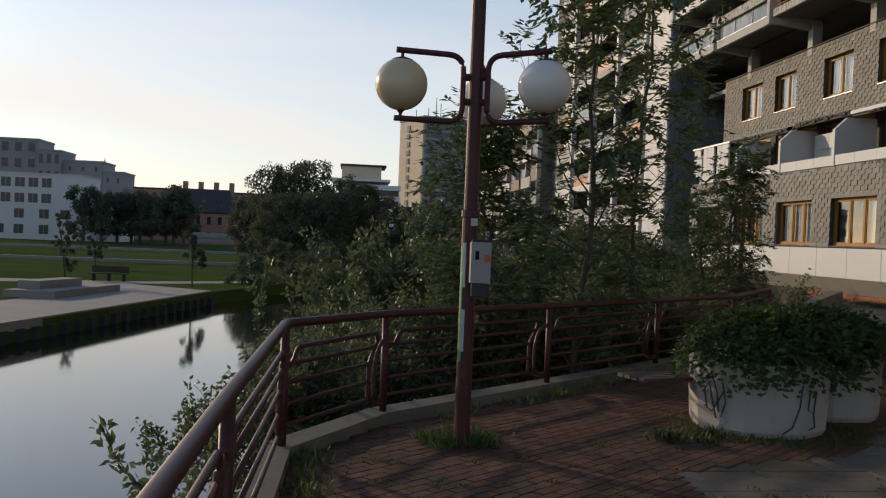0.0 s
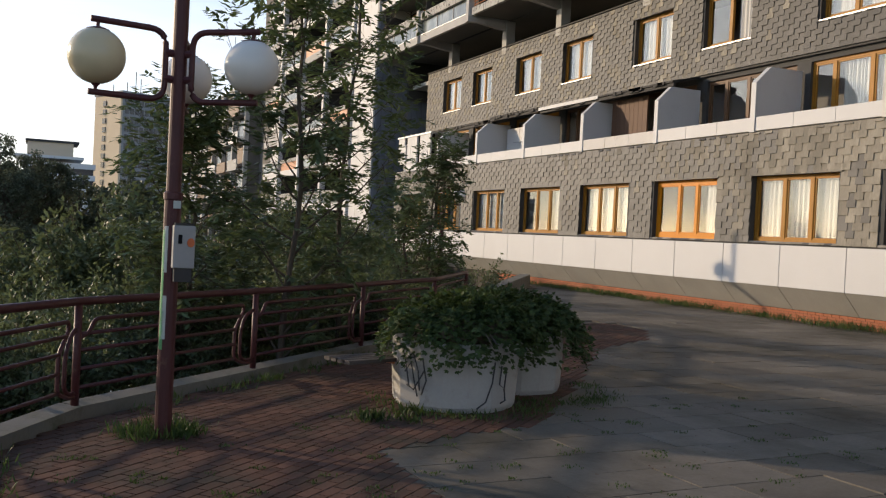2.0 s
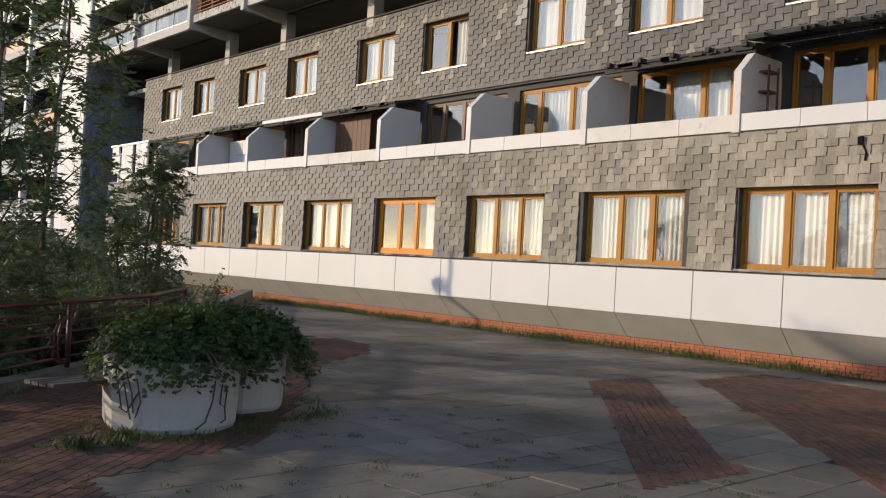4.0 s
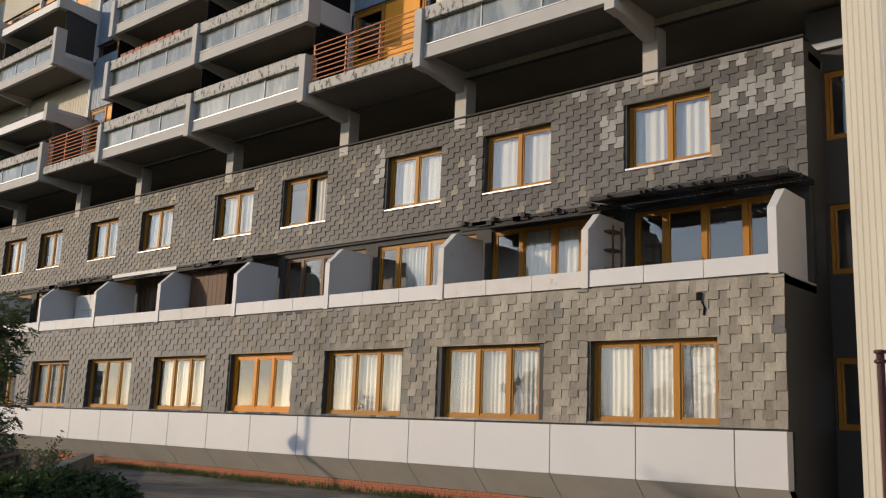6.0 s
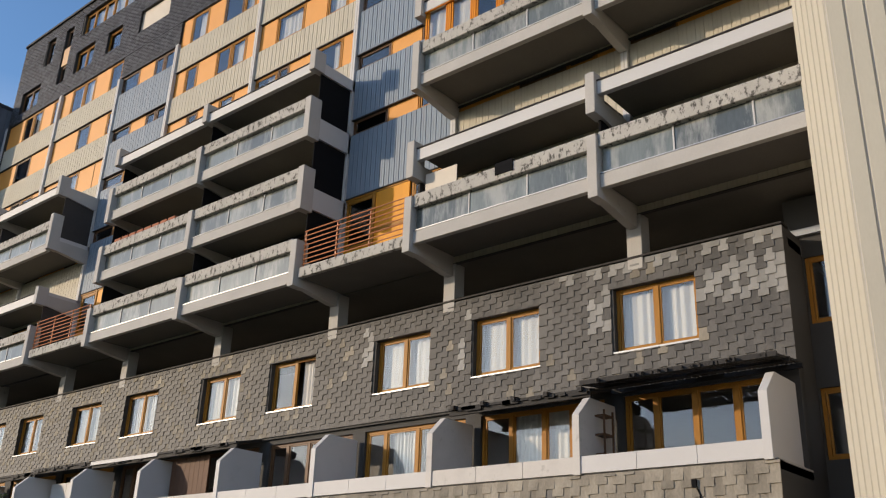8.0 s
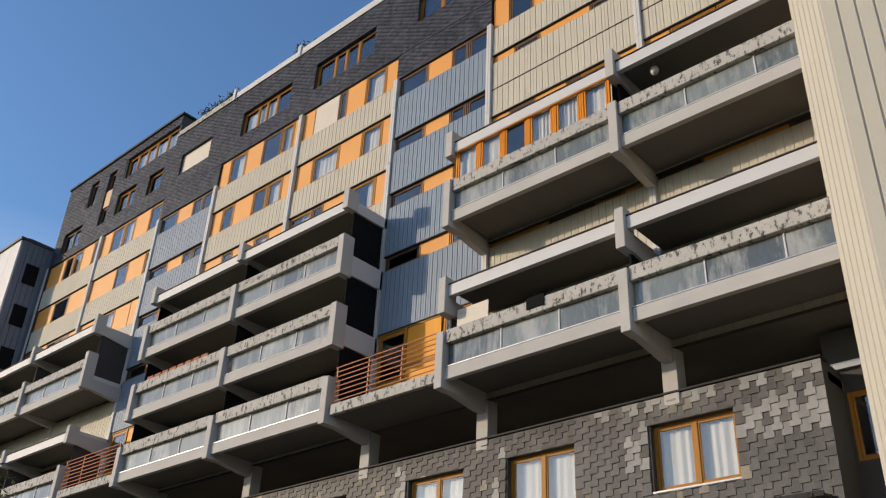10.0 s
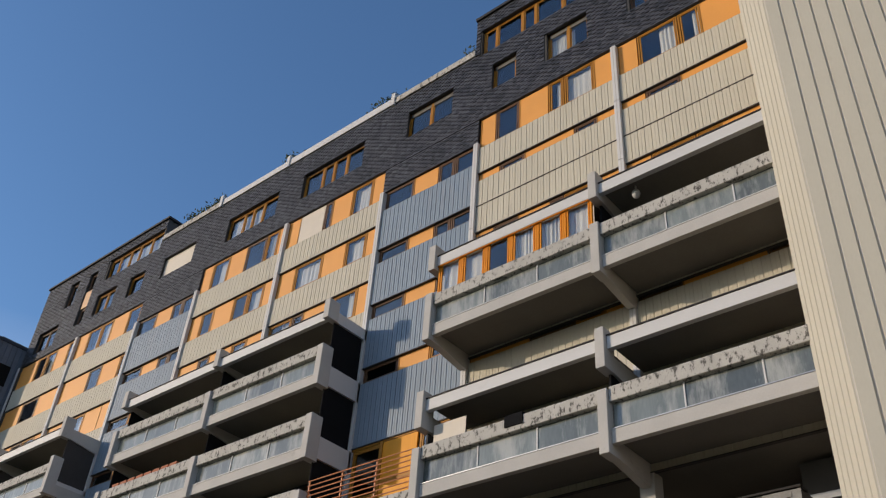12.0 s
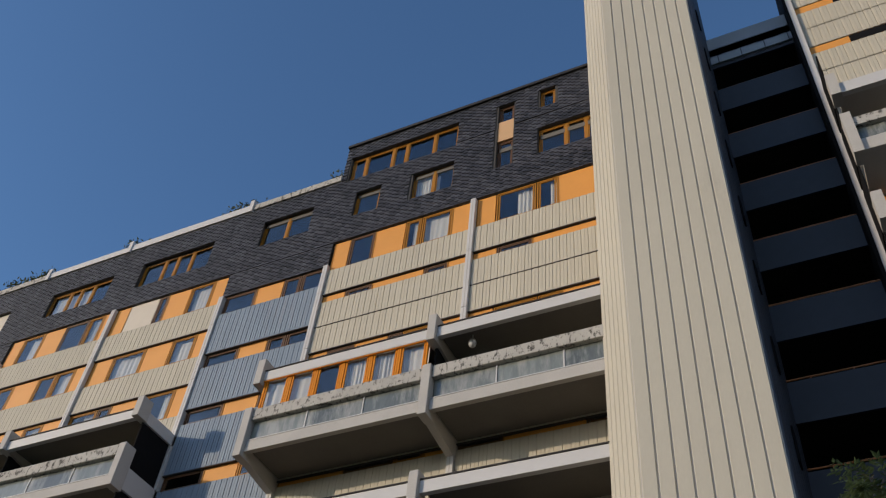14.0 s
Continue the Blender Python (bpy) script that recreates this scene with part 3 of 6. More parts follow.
BANDS = ["o0.8 d1.3 o1.5 w0.8 c1.5 o0.9", "o0.8 w1.7 w0.9 o1.8 w1.2", "o0.7 p1.5 d0.5 o1.1 w1.2 o0.6", "o0.6 w1.2 o1.1 d1.3 w0.8 o0.4", "o0.8 w1.1 c0.9 o1.2 w1.0", "o1.6 w0.9 w0.9 o1.0 c0.7"]
BANDS2 = ["d1.2 o1.0 d1.5 o1.0 w1.4", "o0.8 d1.2 w1.0 o1.4 w0.8", "o1.0 w1.7 o1.3 c1.2 o0.6", "o0.7 w0.9 o1.3 w1.0 c1.0 o0.7", "o2.2 d1.1 o1.4 w0.6", "o1.6 d1.4 o1.8"]
BANDS3 = ["o0.8 d1.2 o1.4 d0.6 w1.4 o1.0", "o0.9 w1.6 w0.9 o1.7 w1.1", "w1.2 d0.6 o1.4 w1.2 o0.6", "o1.2 d0.7 o1.3 c0.9 o1.0", "o1.2 c0.8 w0.8 o1.2 o0.8", "w0.8 o1.1 d0.9 c1.0 o0.8"]


def wide_bay(i, y0, y1, kind):
    a, b = y0 + 0.11, y1 - 0.11
    if kind == "split":
        fill(a, b, 24.86, 26.3, BANDS[i % 6])
        clad(a, b, 23.64, 24.84, BEIGE)
        fill(a, b, 23.27, 23.58, BANDS2[i % 2] if i > 1 else ("o1.0 d1.2 o2.2 d1.0 o0.8", "o0.8 d1.2 o3.4")[i % 2])
        clad(a, b, 22.12, 23.25, BEIGE)
        clad(a, b, 20.98, 22.08, BEIGE)
    else:
        fill(a, b, 24.86, 26.3, BANDS[i % 6])
        clad(a, b, 23.60, 24.84, BEIGE)
        fill(a, b, 22.32, 23.55, BANDS2[i % 6])
        clad(a, b, 21.06, 22.30, BEIGE)
    fill(a, b, 19.72, 20.94 if kind == "split" else 21.02, BANDS3[i % 6])
    clad(a, b, 18.70, 19.70, BEIGE)
    for z in (16.14, 13.62, 11.10):
        fill(a, b, z + 2.36, min(z + 2.68, 18.68), ("o1.6 d1.2 o2.0 d1.2", "o2.2 d1.6 w1.0 o0.8", "d1.4 o2.4 d1.0 o1.0")[(i + int(z)) % 3])
        clad(a, b, z + 0.02, z + 2.33, BEIGE)
    part("band_backing", Mesh().box(FX + 0.13, FX + 0.2, a, b, 26.25, 26.6), DARK, building)


def blue_bay(y0, y1):
    a, b = y0 + 0.11, y1 - 0.11
    for c, d in ((14.35, 16.66), (17.27, 19.2), (19.84, 21.62), (22.28, 24.16)):
        clad(a, b, c, d, BLUE, FX - 0.02, 0.21)
    for c, d, tx in ((16.68, 17.25, "d1.5 o1.2 w1.4"), (19.22, 19.82, "d1.5 o1.3 d1.4"), (21.64, 22.26, "d1.5 o1.2 d0.8 d1.0"), (24.18, 25.1, "d1.5 o1.2 d0.8 d1.0")):
        fill(a, b, c, d, tx)


for i, (y0, y1) in enumerate(zip(GRID, GRID[1:])):
    if i in (2, 5):
        blue_bay(y0, y1)
    else:
        wide_bay({0: 1, 1: 0, 3: 2, 4: 3, 6: 4, 7: 5}[i], y0, y1, "split" if i < 2 else "even")
for i, y in enumerate(GRID):
    pilaster(y, 11.3, 25.1 if i in (2, 3, 5, 6) else 26.3)
part("left_edge_strip", Mesh().box(FX - 0.06, FX + 0.1, 47.7, 47.85, 11.1, 26.3), DARK, building)

# walkway with its orange doors in the narrow bays
for y0, y1 in ((15.65, 20.25), (31.75, 36.35)):
    a, b = y0 + 0.11, y1 - 0.11
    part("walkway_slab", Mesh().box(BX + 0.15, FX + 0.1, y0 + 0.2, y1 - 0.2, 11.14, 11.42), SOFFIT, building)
    part("walkway_edge", Mesh().box(BX, BX + 0.145, y0 + 0.2, y1 - 0.2, 11.12, 11.44), CAP, building, bevel=0.02)
    y = b
    for k, q in enumerate((1.3, 1.5, 0.9, 0.68)):
        lo = y - q * (b - a) / 4.38
        if k == 1:
            d = part("door", Mesh().box(FX + 0.02, FX + 0.08, lo + 0.05, y - 0.05, 11.44, 14.25), ORANGE_DOOR, building, "glossy orange wooden door")
            part("door_rail", Mesh().box(FX, FX + 0.018, lo + 0.05, y - 0.05, 12.9, 13.0), FRAME, d)
            part("door_post", Mesh().box(FX - 0.02, FX + 0.1, y - 0.05, y + 0.05, 11.44, 14.3), FRAME, d)
        else:
            window(lo, y - 0.05, 12.55, 14.25, FX + 0.03, (1,), FRAME, None)
            part("door_panel", Mesh().box(FX + 0.02, FX + 0.08, lo, y - 0.05, 11.44, 12.53), ORANGE_DOOR, building)
        y = lo
    part("lintel", Mesh().box(FX, FX + 0.12, a, b, 14.26, 14.33), FRAME, building)
    rail = part("railing", Mesh().box(BX + 0.05, BX + 0.09, y0 + 0.25, y0 + 0.29, 11.42, 12.62), REDRAIL, building, "orange-red tubular railing")
    for k in range(8):
        part("bar", Mesh().tube([(BX + 0.07, y0 + 0.25, 11.55 + 0.152 * k), (BX + 0.07, y1 - 0.25, 11.55 + 0.152 * k)], 0.018, 6), REDRAIL, rail)
    for k in range(1, 4):
        yy = y0 + 0.27 + (y1 - y0 - 0.54) * k / 3
        part("post", Mesh().box(BX + 0.1, BX + 0.13, yy - 0.02, yy + 0.02, 11.42, 12.62), REDRAIL, rail)


def balcony(y0, y1, z, canopy_only=False):
    """Slab with a front beam; a glazed parapet with a heavy weathered cap, unless it is only a canopy."""
    a, b = y0 + 0.14, y1 - 0.14
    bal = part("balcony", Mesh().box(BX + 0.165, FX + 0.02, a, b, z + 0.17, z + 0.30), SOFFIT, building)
    part("front_beam", Mesh().box(BX, BX + 0.16, a, b, z - 0.02, z + 0.33), WHITE if canopy_only else CONC, bal, bevel=0.012)
    if canopy_only:
        part("flashing", Mesh().box(BX - 0.025, BX + 0.2, a, b, z + 0.334, z + 0.37), PERGOLA, bal, "dark roofing felt edge")
        return
    n = 3
    for k in range(n):
        c, d = a + (b - a) * k / n, a + (b - a) * (k + 1) / n
        part("glass_panel", Mesh().box(BX + 0.11, BX + 0.135, c + 0.02, d - 0.02, z + 0.335, z + 1.015), FROST, bal)
        if k:
            part("glazing_bar", Mesh().box(BX + 0.085, BX + 0.11, c - 0.018, c + 0.018, z + 0.335, z + 1.015), WHITE, bal)
    part("sill_rail", Mesh().box(BX - 0.01, BX + 0.05, a, b, z + 0.334, z + 0.36), WHITE if z > 12 else METAL, bal)
    part("cap", Mesh().box(BX - 0.04, BX + 0.28, a, b, z + 1.02, z + 1.41), CAP, bal, "concrete parapet cap with black weathering", bevel=0.02)


def fin(y, z0, z1, bracket=True):
    """Concrete fin at the end of a balcony, with the raking bracket below it."""
    m = Mesh().box(BX - 0.12, BX + 0.36, y - 0.13, y + 0.13, z0 - 0.12, z1)
    f = part("fin", m, CONC, building, bevel=0.015)
    if bracket:
        part("bracket", Mesh().prism([(BX + 0.36, z0 - 0.10), (BX + 0.36, z0 + 0.35), (FX + 0.1, z0 + 0.35), (FX + 0.1, z0 - 0.26), (FX - 0.25, z0 - 0.26)], "y", y - 0.11, y + 0.11), CONC, f)


def side_screen(y, z0, z1):
    part("side_screen", Mesh().box(BX + 0.3, FX - 0.12, y - 0.02, y + 0.02, z0, z1), BLACK, building, "black balcony side screen")


for y0, y1 in ((9.9, 15.65), (4.15, 9.9), (36.35, 42.1), (42.1, 47.85)):
    low = 0.2 if y0 > 30 else 0.0
    balcony(y0, y1, 11.14 - low)
    balcony(y0, y1, 13.62, True)
    balcony(y0, y1, 16.06 - low)
    balcony(y0, y1, 18.55, True)
for y0, y1 in ((20.25, 26.0), (26.0, 31.75)):
    for z in (11.04, 13.47, 16.0):
        balcony(y0, y1, z)
    balcony(y0, y1, 18.40, True)
for y in (9.9, 15.65, 36.35, 42.1, 47.85):
    fin(y, 11.0, 12.5)
    fin(y, 13.55 if y > 30 else 13.2, 14.2)
    fin(y, 16.0, 17.5)
    fin(y, 18.5, 19.3)
    for z in (11.5, 16.5):
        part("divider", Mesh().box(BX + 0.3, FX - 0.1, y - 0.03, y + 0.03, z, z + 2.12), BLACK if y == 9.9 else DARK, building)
for y in (20.25, 26.0, 31.75):
    for z in (11.0, 13.5, 16.0, 18.5):
        fin(y, z, z + (1.36 if z < 18 else 0.62), y != 20.25 or z < 12)
    for z in (11.12, 13.62, 16.1):
        side_screen(y, z + 0.62 if y == 20.25 else z + 0.4, z + 2.5)
        if y == 20.25:
            part("side_beam", Mesh().box(BX + 0.3, FX, y - 0.10, y + 0.10, z - 0.10, z + 0.62), WHITE, building)
    if y == 20.25:
        part("side_beam", Mesh().box(BX + 0.3, FX, y - 0.10, y + 0.10, 18.38, 18.78), WHITE, building)
for z in (13.62, 16.1):
    part("side_beam", Mesh().box(BX + 0.3, FX, 36.25, 36.45, z - 0.02, z + 0.42), WHITE, building)
side_screen(36.35, 17.4, 18.6)
side_screen(36.35, 12.4, 13.6)
# glazed-in orange balcony
for k in range(6):
    a, b = 10.05 + 0.91 * k, 10.05 + 0.91 * (k + 1)
    # Curtains added to imitate the bright sky reflected in these panes.
    window(a, b - 0.01, 17.42, 18.66, BX + 0.08, (1,), ORANGE_FRAME, (CURTAIN, 0.02, 0.98, 0.0) if k != 3 else None, fw=0.06)
part("enclosure_trim", Mesh().box(BX + 0.02, BX + 0.07, 10.05, 15.5, 18.5, 18.66), ORANGE_FRAME, building)
part("white_screen", Mesh().box(BX + 0.29, BX + 0.31, 14.3, 15.4, 11.5, 13.25), PALE_PANEL, building)
part("balcony_lamp", Mesh().lathe(BX + 0.5, 8.9, [(0.01, 18.3), (0.09, 18.34), (0.12, 18.44), (0.09, 18.54), (0.03, 18.58), (0.02, 18.76)], 12), WHITE, building, "small white globe lamp", smooth=True)

# slate-clad top storeys
top_holes = [(10.85, 12.62, 27.55, 29.0), (14.0, 15.12, 27.65, 29.0), (17.0, 19.4, 27.6, 29.0), (21.75, 25.5, 27.45, 28.85), (27.15, 30.65, 27.4, 28.75), (33.1, 35.6, 27.4, 28.6), (37.2, 38.5, 27.4, 28.6), (39.7, 41.5, 27.4, 28.7),
             (8.55, 9.2, 27.75, 31.55), (6.9, 7.52, 30.6, 31.7), (4.5, 7.58, 27.85, 29.3), (42.4, 43.2, 27.4, 30.8), (44.4, 45.2, 29.3, 30.9), (45.0, 47.0, 26.9, 28.2)]
tall_holes = [(10.86, 15.7, 29.98, 31.42), (36.5, 41.4, 29.7, 31.0)]
part("top_storey_wall", wall_grid(Mesh(), FX + 0.02, FX + 0.3, 2.0, 47.85, 26.32, 30.1, top_holes[:8] + [(8.55, 9.2, 27.75, 30.1), (4.5, 7.58, 27.85, 29.3), (42.4, 43.2, 27.4, 30.1), (45, 47, 26.9, 28.2), (10.86, 15.7, 29.98, 30.1), (36.5, 41.4, 29.7, 30.1), (44.4, 45.2, 29.3, 30.1)]), SLATE_BACK, building)
part("penthouse_wall", wall_grid(Mesh(), FX + 0.02, FX + 0.3, 2.0, 15.95, 30.1, 32.2, [(8.55, 9.2, 30.1, 31.55), (6.9, 7.52, 30.6, 31.7), (10.86, 15.7, 30.1, 31.42)]), SLATE_BACK, building)
part("penthouse_wall", wall_grid(Mesh(), FX + 0.02, FX + 0.3, 36.4, 47.85, 30.1, 31.6, [(36.5, 41.4, 30.1, 31.0), (42.4, 43.2, 30.1, 30.8), (44.4, 45.2, 30.1, 30.9)]), SLATE_BACK, building)
for y0, y1 in ((15.65, 20.25), (31.75, 36.35)):
    part("slate_drop_wall", Mesh().box(FX + 0.02, FX + 0.13, y0, y1, 25.12, 26.32), SLATE_BACK, building)
for k, (a, b, c, d) in enumerate(top_holes[:8]):
    if k == 5:
        part("roller_shutter", Mesh().box(FX + 0.12, FX + 0.16, a, b, c, d), PALE_PANEL, building)
    else:
        window(a, b, c, d, FX + 0.14, (1, 1) if k in (0, 2, 7) else (1,) if k in (1, 6) else (1, 0.7, 0.6, 1), FRAME, (CURTAIN, 0.4, 0.98, 0) if k in (0, 4) else None)
window(8.55, 9.2, 27.75, 29.35, FX + 0.14, (1,), DARKFRAME)
part("infill_panel", Mesh().box(FX + 0.06, FX + 0.12, 8.55, 9.2, 29.36, 30.55), ORANGE_PALE, building)
window(8.55, 9.2, 30.57, 31.55, FX + 0.14, (1,), DARKFRAME)
window(6.9, 7.52, 30.6, 31.7, FX + 0.14, (1,), FRAME)
window(4.5, 7.58, 27.85, 29.3, FX + 0.14, (1, 0.6, 0.8), FRAME)
window(10.86, 15.68, 29.98, 31.42, FX + 0.14, (1, 1.2, 0.6, 1.2, 0.6), FRAME)
window(36.5, 41.4, 29.7, 31.0, FX + 0.14, (1, 1, 0.8, 0.9, 0.8), FRAME, (CURTAIN, 0.1, 0.8, 0))
window(45.0, 47.0, 26.9, 28.2, FX + 0.14, (1, 1), DARKFRAME)
window(42.4, 43.2, 27.4, 28.5, FX + 0.14, (1,), DARKFRAME)
part("infill_panel", Mesh().box(FX + 0.06, FX + 0.12, 42.4, 43.2, 28.52, 29.6), ORANGE_PALE, building)
window(42.4, 43.2, 29.62, 30.8, FX + 0.14, (1,), DARKFRAME)
window(44.4, 45.2, 29.3, 30.9, FX + 0.14, (1,), DARKFRAME)
part("penthouse_end", Mesh().box(FX + 0.05, FX + 0.14, 15.74, 15.95, 30.0, 31.45), ORANGE_PALE, building)
part("roof", Mesh().box(FX + 0.3, 26.3, 2.0, 47.85, 29.7, 29.9), CONC, building)
part("roof", Mesh().box(FX - 0.08, 26.3, 2.0, 16.0, 32.2, 32.34), PERGOLA, building)
part("roof", Mesh().box(FX - 0.08, 26.3, 36.3, 47.95, 31.6, 31.72), PERGOLA, building)
part("penthouse_side_wall", Mesh().box(FX + 0.3, 26.3, 15.7, 15.9, 29.9, 32.2).box(FX + 0.3, 26.3, 36.42, 36.6, 29.9, 31.6), SLATE_BACK, building)
for a, b, dz in ((15.98, 20.3, 0.0), (20.36, 26.8, 0.06), (26.86, 31.6, 0.02), (31.66, 36.35, 0.0)):
    part("roof_parapet", Mesh().box(FX - 0.06, FX + 0.25, a, b, 30.1, 30.42 + dz), CAP if dz == 0 else WHITE, building, bevel=0.015)
    part("parapet_rail", Mesh().box(FX + 0.06, FX + 0.1, a, b, 30.5 + dz, 30.56 + dz), PERGOLA, building)
for y in (20.33, 26.83, 31.63):
    part("parapet_post", Mesh().box(FX - 0.12, FX + 0.25, y - 0.1, y + 0.1, 30.0, 30.68), WHITE, building)

# small things on the terraces and walls
rack = thing("plant_rack", "dark wooden rack with pots on a roof terrace", "rack")
for k in range(4):
    part("shelf", Mesh().box(17.6, 18.0, 10.35, 11.05, 4.85 + 0.42 * k, 4.89 + 0.42 * k), DARKFRAME, rack)
for yy in (10.35, 11.02):
    for xx in (17.6, 17.97):
        part("upright", Mesh().box(xx, xx + 0.035, yy, yy + 0.035, 4.8, 6.25), DARKFRAME, rack)
for k in range(5):
    part("pot", Mesh().lathe(17.8, 10.5 + 0.2 * (k % 3), [(0.05, 4.9 + 0.42 * (k % 3)), (0.08, 5.06 + 0.42 * (k % 3)), (0.07, 5.06 + 0.42 * (k % 3))], 10), DARK, rack)
part("pot", Mesh().lathe(17.8, 10.75, [(0.06, 6.152), (0.09, 6.3), (0.08, 6.3)], 10), WHITE, rack)
part("wall_lamp", Mesh().lathe(17.6, 19.58, [(0.02, 5.75), (0.09, 5.78), (0.1, 5.88), (0.04, 5.95)], 12), BLACK, building, "small dark round wall lamp")
part("cable_box", Mesh().box(BX - 0.07, BX + 0.2, 12.2, 12.75, 12.30, 12.62), BLACK, building, "black box hung on a balcony cap")
part("drain_spout", Mesh().box(LX - 0.06, LX - 0.01, 8.0, 8.1, 4.35, 4.5).tube([(LX - 0.03, 8.0, 4.33), (LX - 0.03, 7.94, 4.2), (LX - 0.03, 7.96, 4.05)], 0.02, 6), BLACK, building, "dark broken drain spout")
for k in range(8):
    part("flower_box", Mesh().box(BX + 0.05, BX + 0.25, 27.2 + 0.5 * k, 27.6 + 0.5 * k, 14.93, 15.05), BRICK, building, "flower box with red flowers")


# ---- stair tower ----
tower = thing("stair_tower", "tall stair tower clad in beige ribbed panels", "tower")
part("core", Mesh().prism([(16.8, 5.06), (19.6, 5.06), (19.6, 1.33), (15.68, 1.33), (15.68, 4.12)], "z", -0.2, 45.0), CONC, tower)


def ribbed_along(m, p, q, z0, z1, n, depth=0.05, gap=0.05):
    """Vertical boards from p to q with dark grooves between them, facing the left of the way from p to q."""
    p, q = Vector(p), Vector(q)
    d = (q - p) / n
    out = Vector((d.y, -d.x)).normalized()
    u = d.normalized()
    for i in range(n):
        a, b = p + d * i + u * gap / 2, p + d * (i + 1) - u * gap / 2
        e = u * 0.02
        c = [a, b, b + out * depth - e, a + out * depth + e]
        m.add([(*v, z) for z in (z0, z1) for v in c], [(0, 1, 2, 3), (7, 6, 5, 4), (0, 4, 5, 1), (1, 5, 6, 2), (2, 6, 7, 3), (3, 7, 4, 0)])
    return m


for z0, z1 in ((-0.2, 45.0),):
    n = 8
    for i in range(n):
        a = Vector((15.68, 1.33)).lerp(Vector((15.68, 4.12)), i / n)
        b = Vector((15.68, 1.33)).lerp(Vector((15.68, 4.12)), (i + 1) / n)
        part("ribbed_panel", ribbed_along(Mesh(), b, a, z0, z1, 1, 0.035, 0.024), BEIGE_TOWER, tower)
    for i in range(6):
        a = Vector((15.68, 4.12)).lerp(Vector((16.8, 5.06)), i / 6)
        b = Vector((15.68, 4.12)).lerp(Vector((16.8, 5.06)), (i + 1) / 6)
        part("ribbed_panel", ribbed_along(Mesh(), b, a, z0, z1, 1, 0.028, 0.018), BEIGE_TOWER, tower)
    # This side's shade is put into its colour: dark blue instead of beige.
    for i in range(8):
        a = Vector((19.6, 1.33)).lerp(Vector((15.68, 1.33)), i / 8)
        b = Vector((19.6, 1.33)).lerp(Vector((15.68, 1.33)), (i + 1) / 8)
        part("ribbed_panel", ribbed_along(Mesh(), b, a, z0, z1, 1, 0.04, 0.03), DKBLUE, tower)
for i in range(14):
    part("stair_window", Mesh().box(17.4, 17.75, 1.25, 1.285, 3 + 2.52 * i, 3.9 + 2.52 * i), BLACK, tower)

# access galleries behind the tower and the next wing
gallery = thing("access_gallery", "dark open access galleries with blue-grey parapets", "gallery")
for i in range(12):
    z = 2.82 + 2.54 * i
    # Decks and back wall are coloured near-black to carry the gallery's shade.
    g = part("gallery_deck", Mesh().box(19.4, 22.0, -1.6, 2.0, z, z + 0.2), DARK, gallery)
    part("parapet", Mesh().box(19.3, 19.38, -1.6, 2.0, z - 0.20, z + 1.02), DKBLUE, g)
    part("handrail", Mesh().tube([(19.42, -1.6, z + 1.16), (19.42, 2.0, z + 1.16)], 0.025, 6), REDRAIL, g)
    for k in range(4):
        part("rail_post", Mesh().box(19.40, 19.43, -1.3 + k, -1.27 + k, z + 0.9, z + 1.16), REDRAIL, g)
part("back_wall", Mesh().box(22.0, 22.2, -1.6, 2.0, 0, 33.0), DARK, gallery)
part("roof_box", Mesh().box(19.3, 22.0, -1.5, 2.2, 31.25, 32.5), PALEBLUE, gallery, "white roof parapet box")
part("roof_edge", Mesh().box(19.22, 19.3, -1.5, 2.2, 30.75, 31.2), PALEBLUE, gallery)
for k in range(5):
    part("seam", Mesh().box(19.20, 19.218, -1.4 + 0.8 * k, -1.37 + 0.8 * k, 30.75, 31.2), DKBLUE, gallery)

wing = thing("neighbouring_wing", "next apartment wing with beige cladding and white balconies", "building")
part("core", Mesh().box(FX + 0.1, 26, -13.5, -1.6, 0, 36.0), SLATE_BACK, wing)
part("side_wall", Mesh().box(FX - 0.1, 26, -1.6, -1.5, 0, 36.0), BLACK, wing)
part("edge_pilaster", Mesh().box(FX - 0.13, FX + 0.1, -1.78, -1.6, 0, 36), WHITE, wing)
for z in [13.6 + 2.52 * i for i in range(8)]:
    part("cladding_panel", ribbed(Mesh(), FX, -7.2, -1.8, z + 0.1, z + 1.15), BEIGE, wing)
    part("cladding_panel", ribbed(Mesh(), FX, -7.2, -1.8, z + 1.2, z + 2.2), BEIGE, wing)
    part("infill_panel", Mesh().box(FX + 0.03, FX + 0.09, -7.2, -1.8, z + 2.2, z + 2.6), ORANGE, wing)
    part("dark_window", Mesh().box(FX + 0.0, FX + 0.028, -5.2, -3.0, z + 2.24, z + 2.56), BLACK, wing)
for z, can in ((11.1, False), (13.6, True), (16.1, False), (18.7, True), (21.2, False), (23.75, True)):
    bal = part("balcony", Mesh().box(BX + 0.04, FX, -7.4, -1.9, z + 0.1, z + 0.3), CONC, wing)
    part("front_beam", Mesh().box(BX, BX + 0.16, -7.4, -1.9, z - 0.02, z + 0.42), WHITE if can else CONC, bal)
    if not can:
        part("glass_panel", Mesh().box(BX + 0.1, BX + 0.13, -7.4, -1.9, z + 0.43, z + 0.97), FROST, bal)
        part("cap", Mesh().box(BX - 0.04, BX + 0.3, -7.4, -1.9, z + 0.98, z + 1.3), CAP, bal)
    part("fin", Mesh().box(BX - 0.12, BX + 0.36, -1.98, -1.72, z - 0.15, z + (0.8 if can else 1.5)), CONC, bal)
    part("side_screen", Mesh().box(BX + 0.36, FX, -1.78, -1.74, z + 0.3, z + 2.5), BLACK, bal)

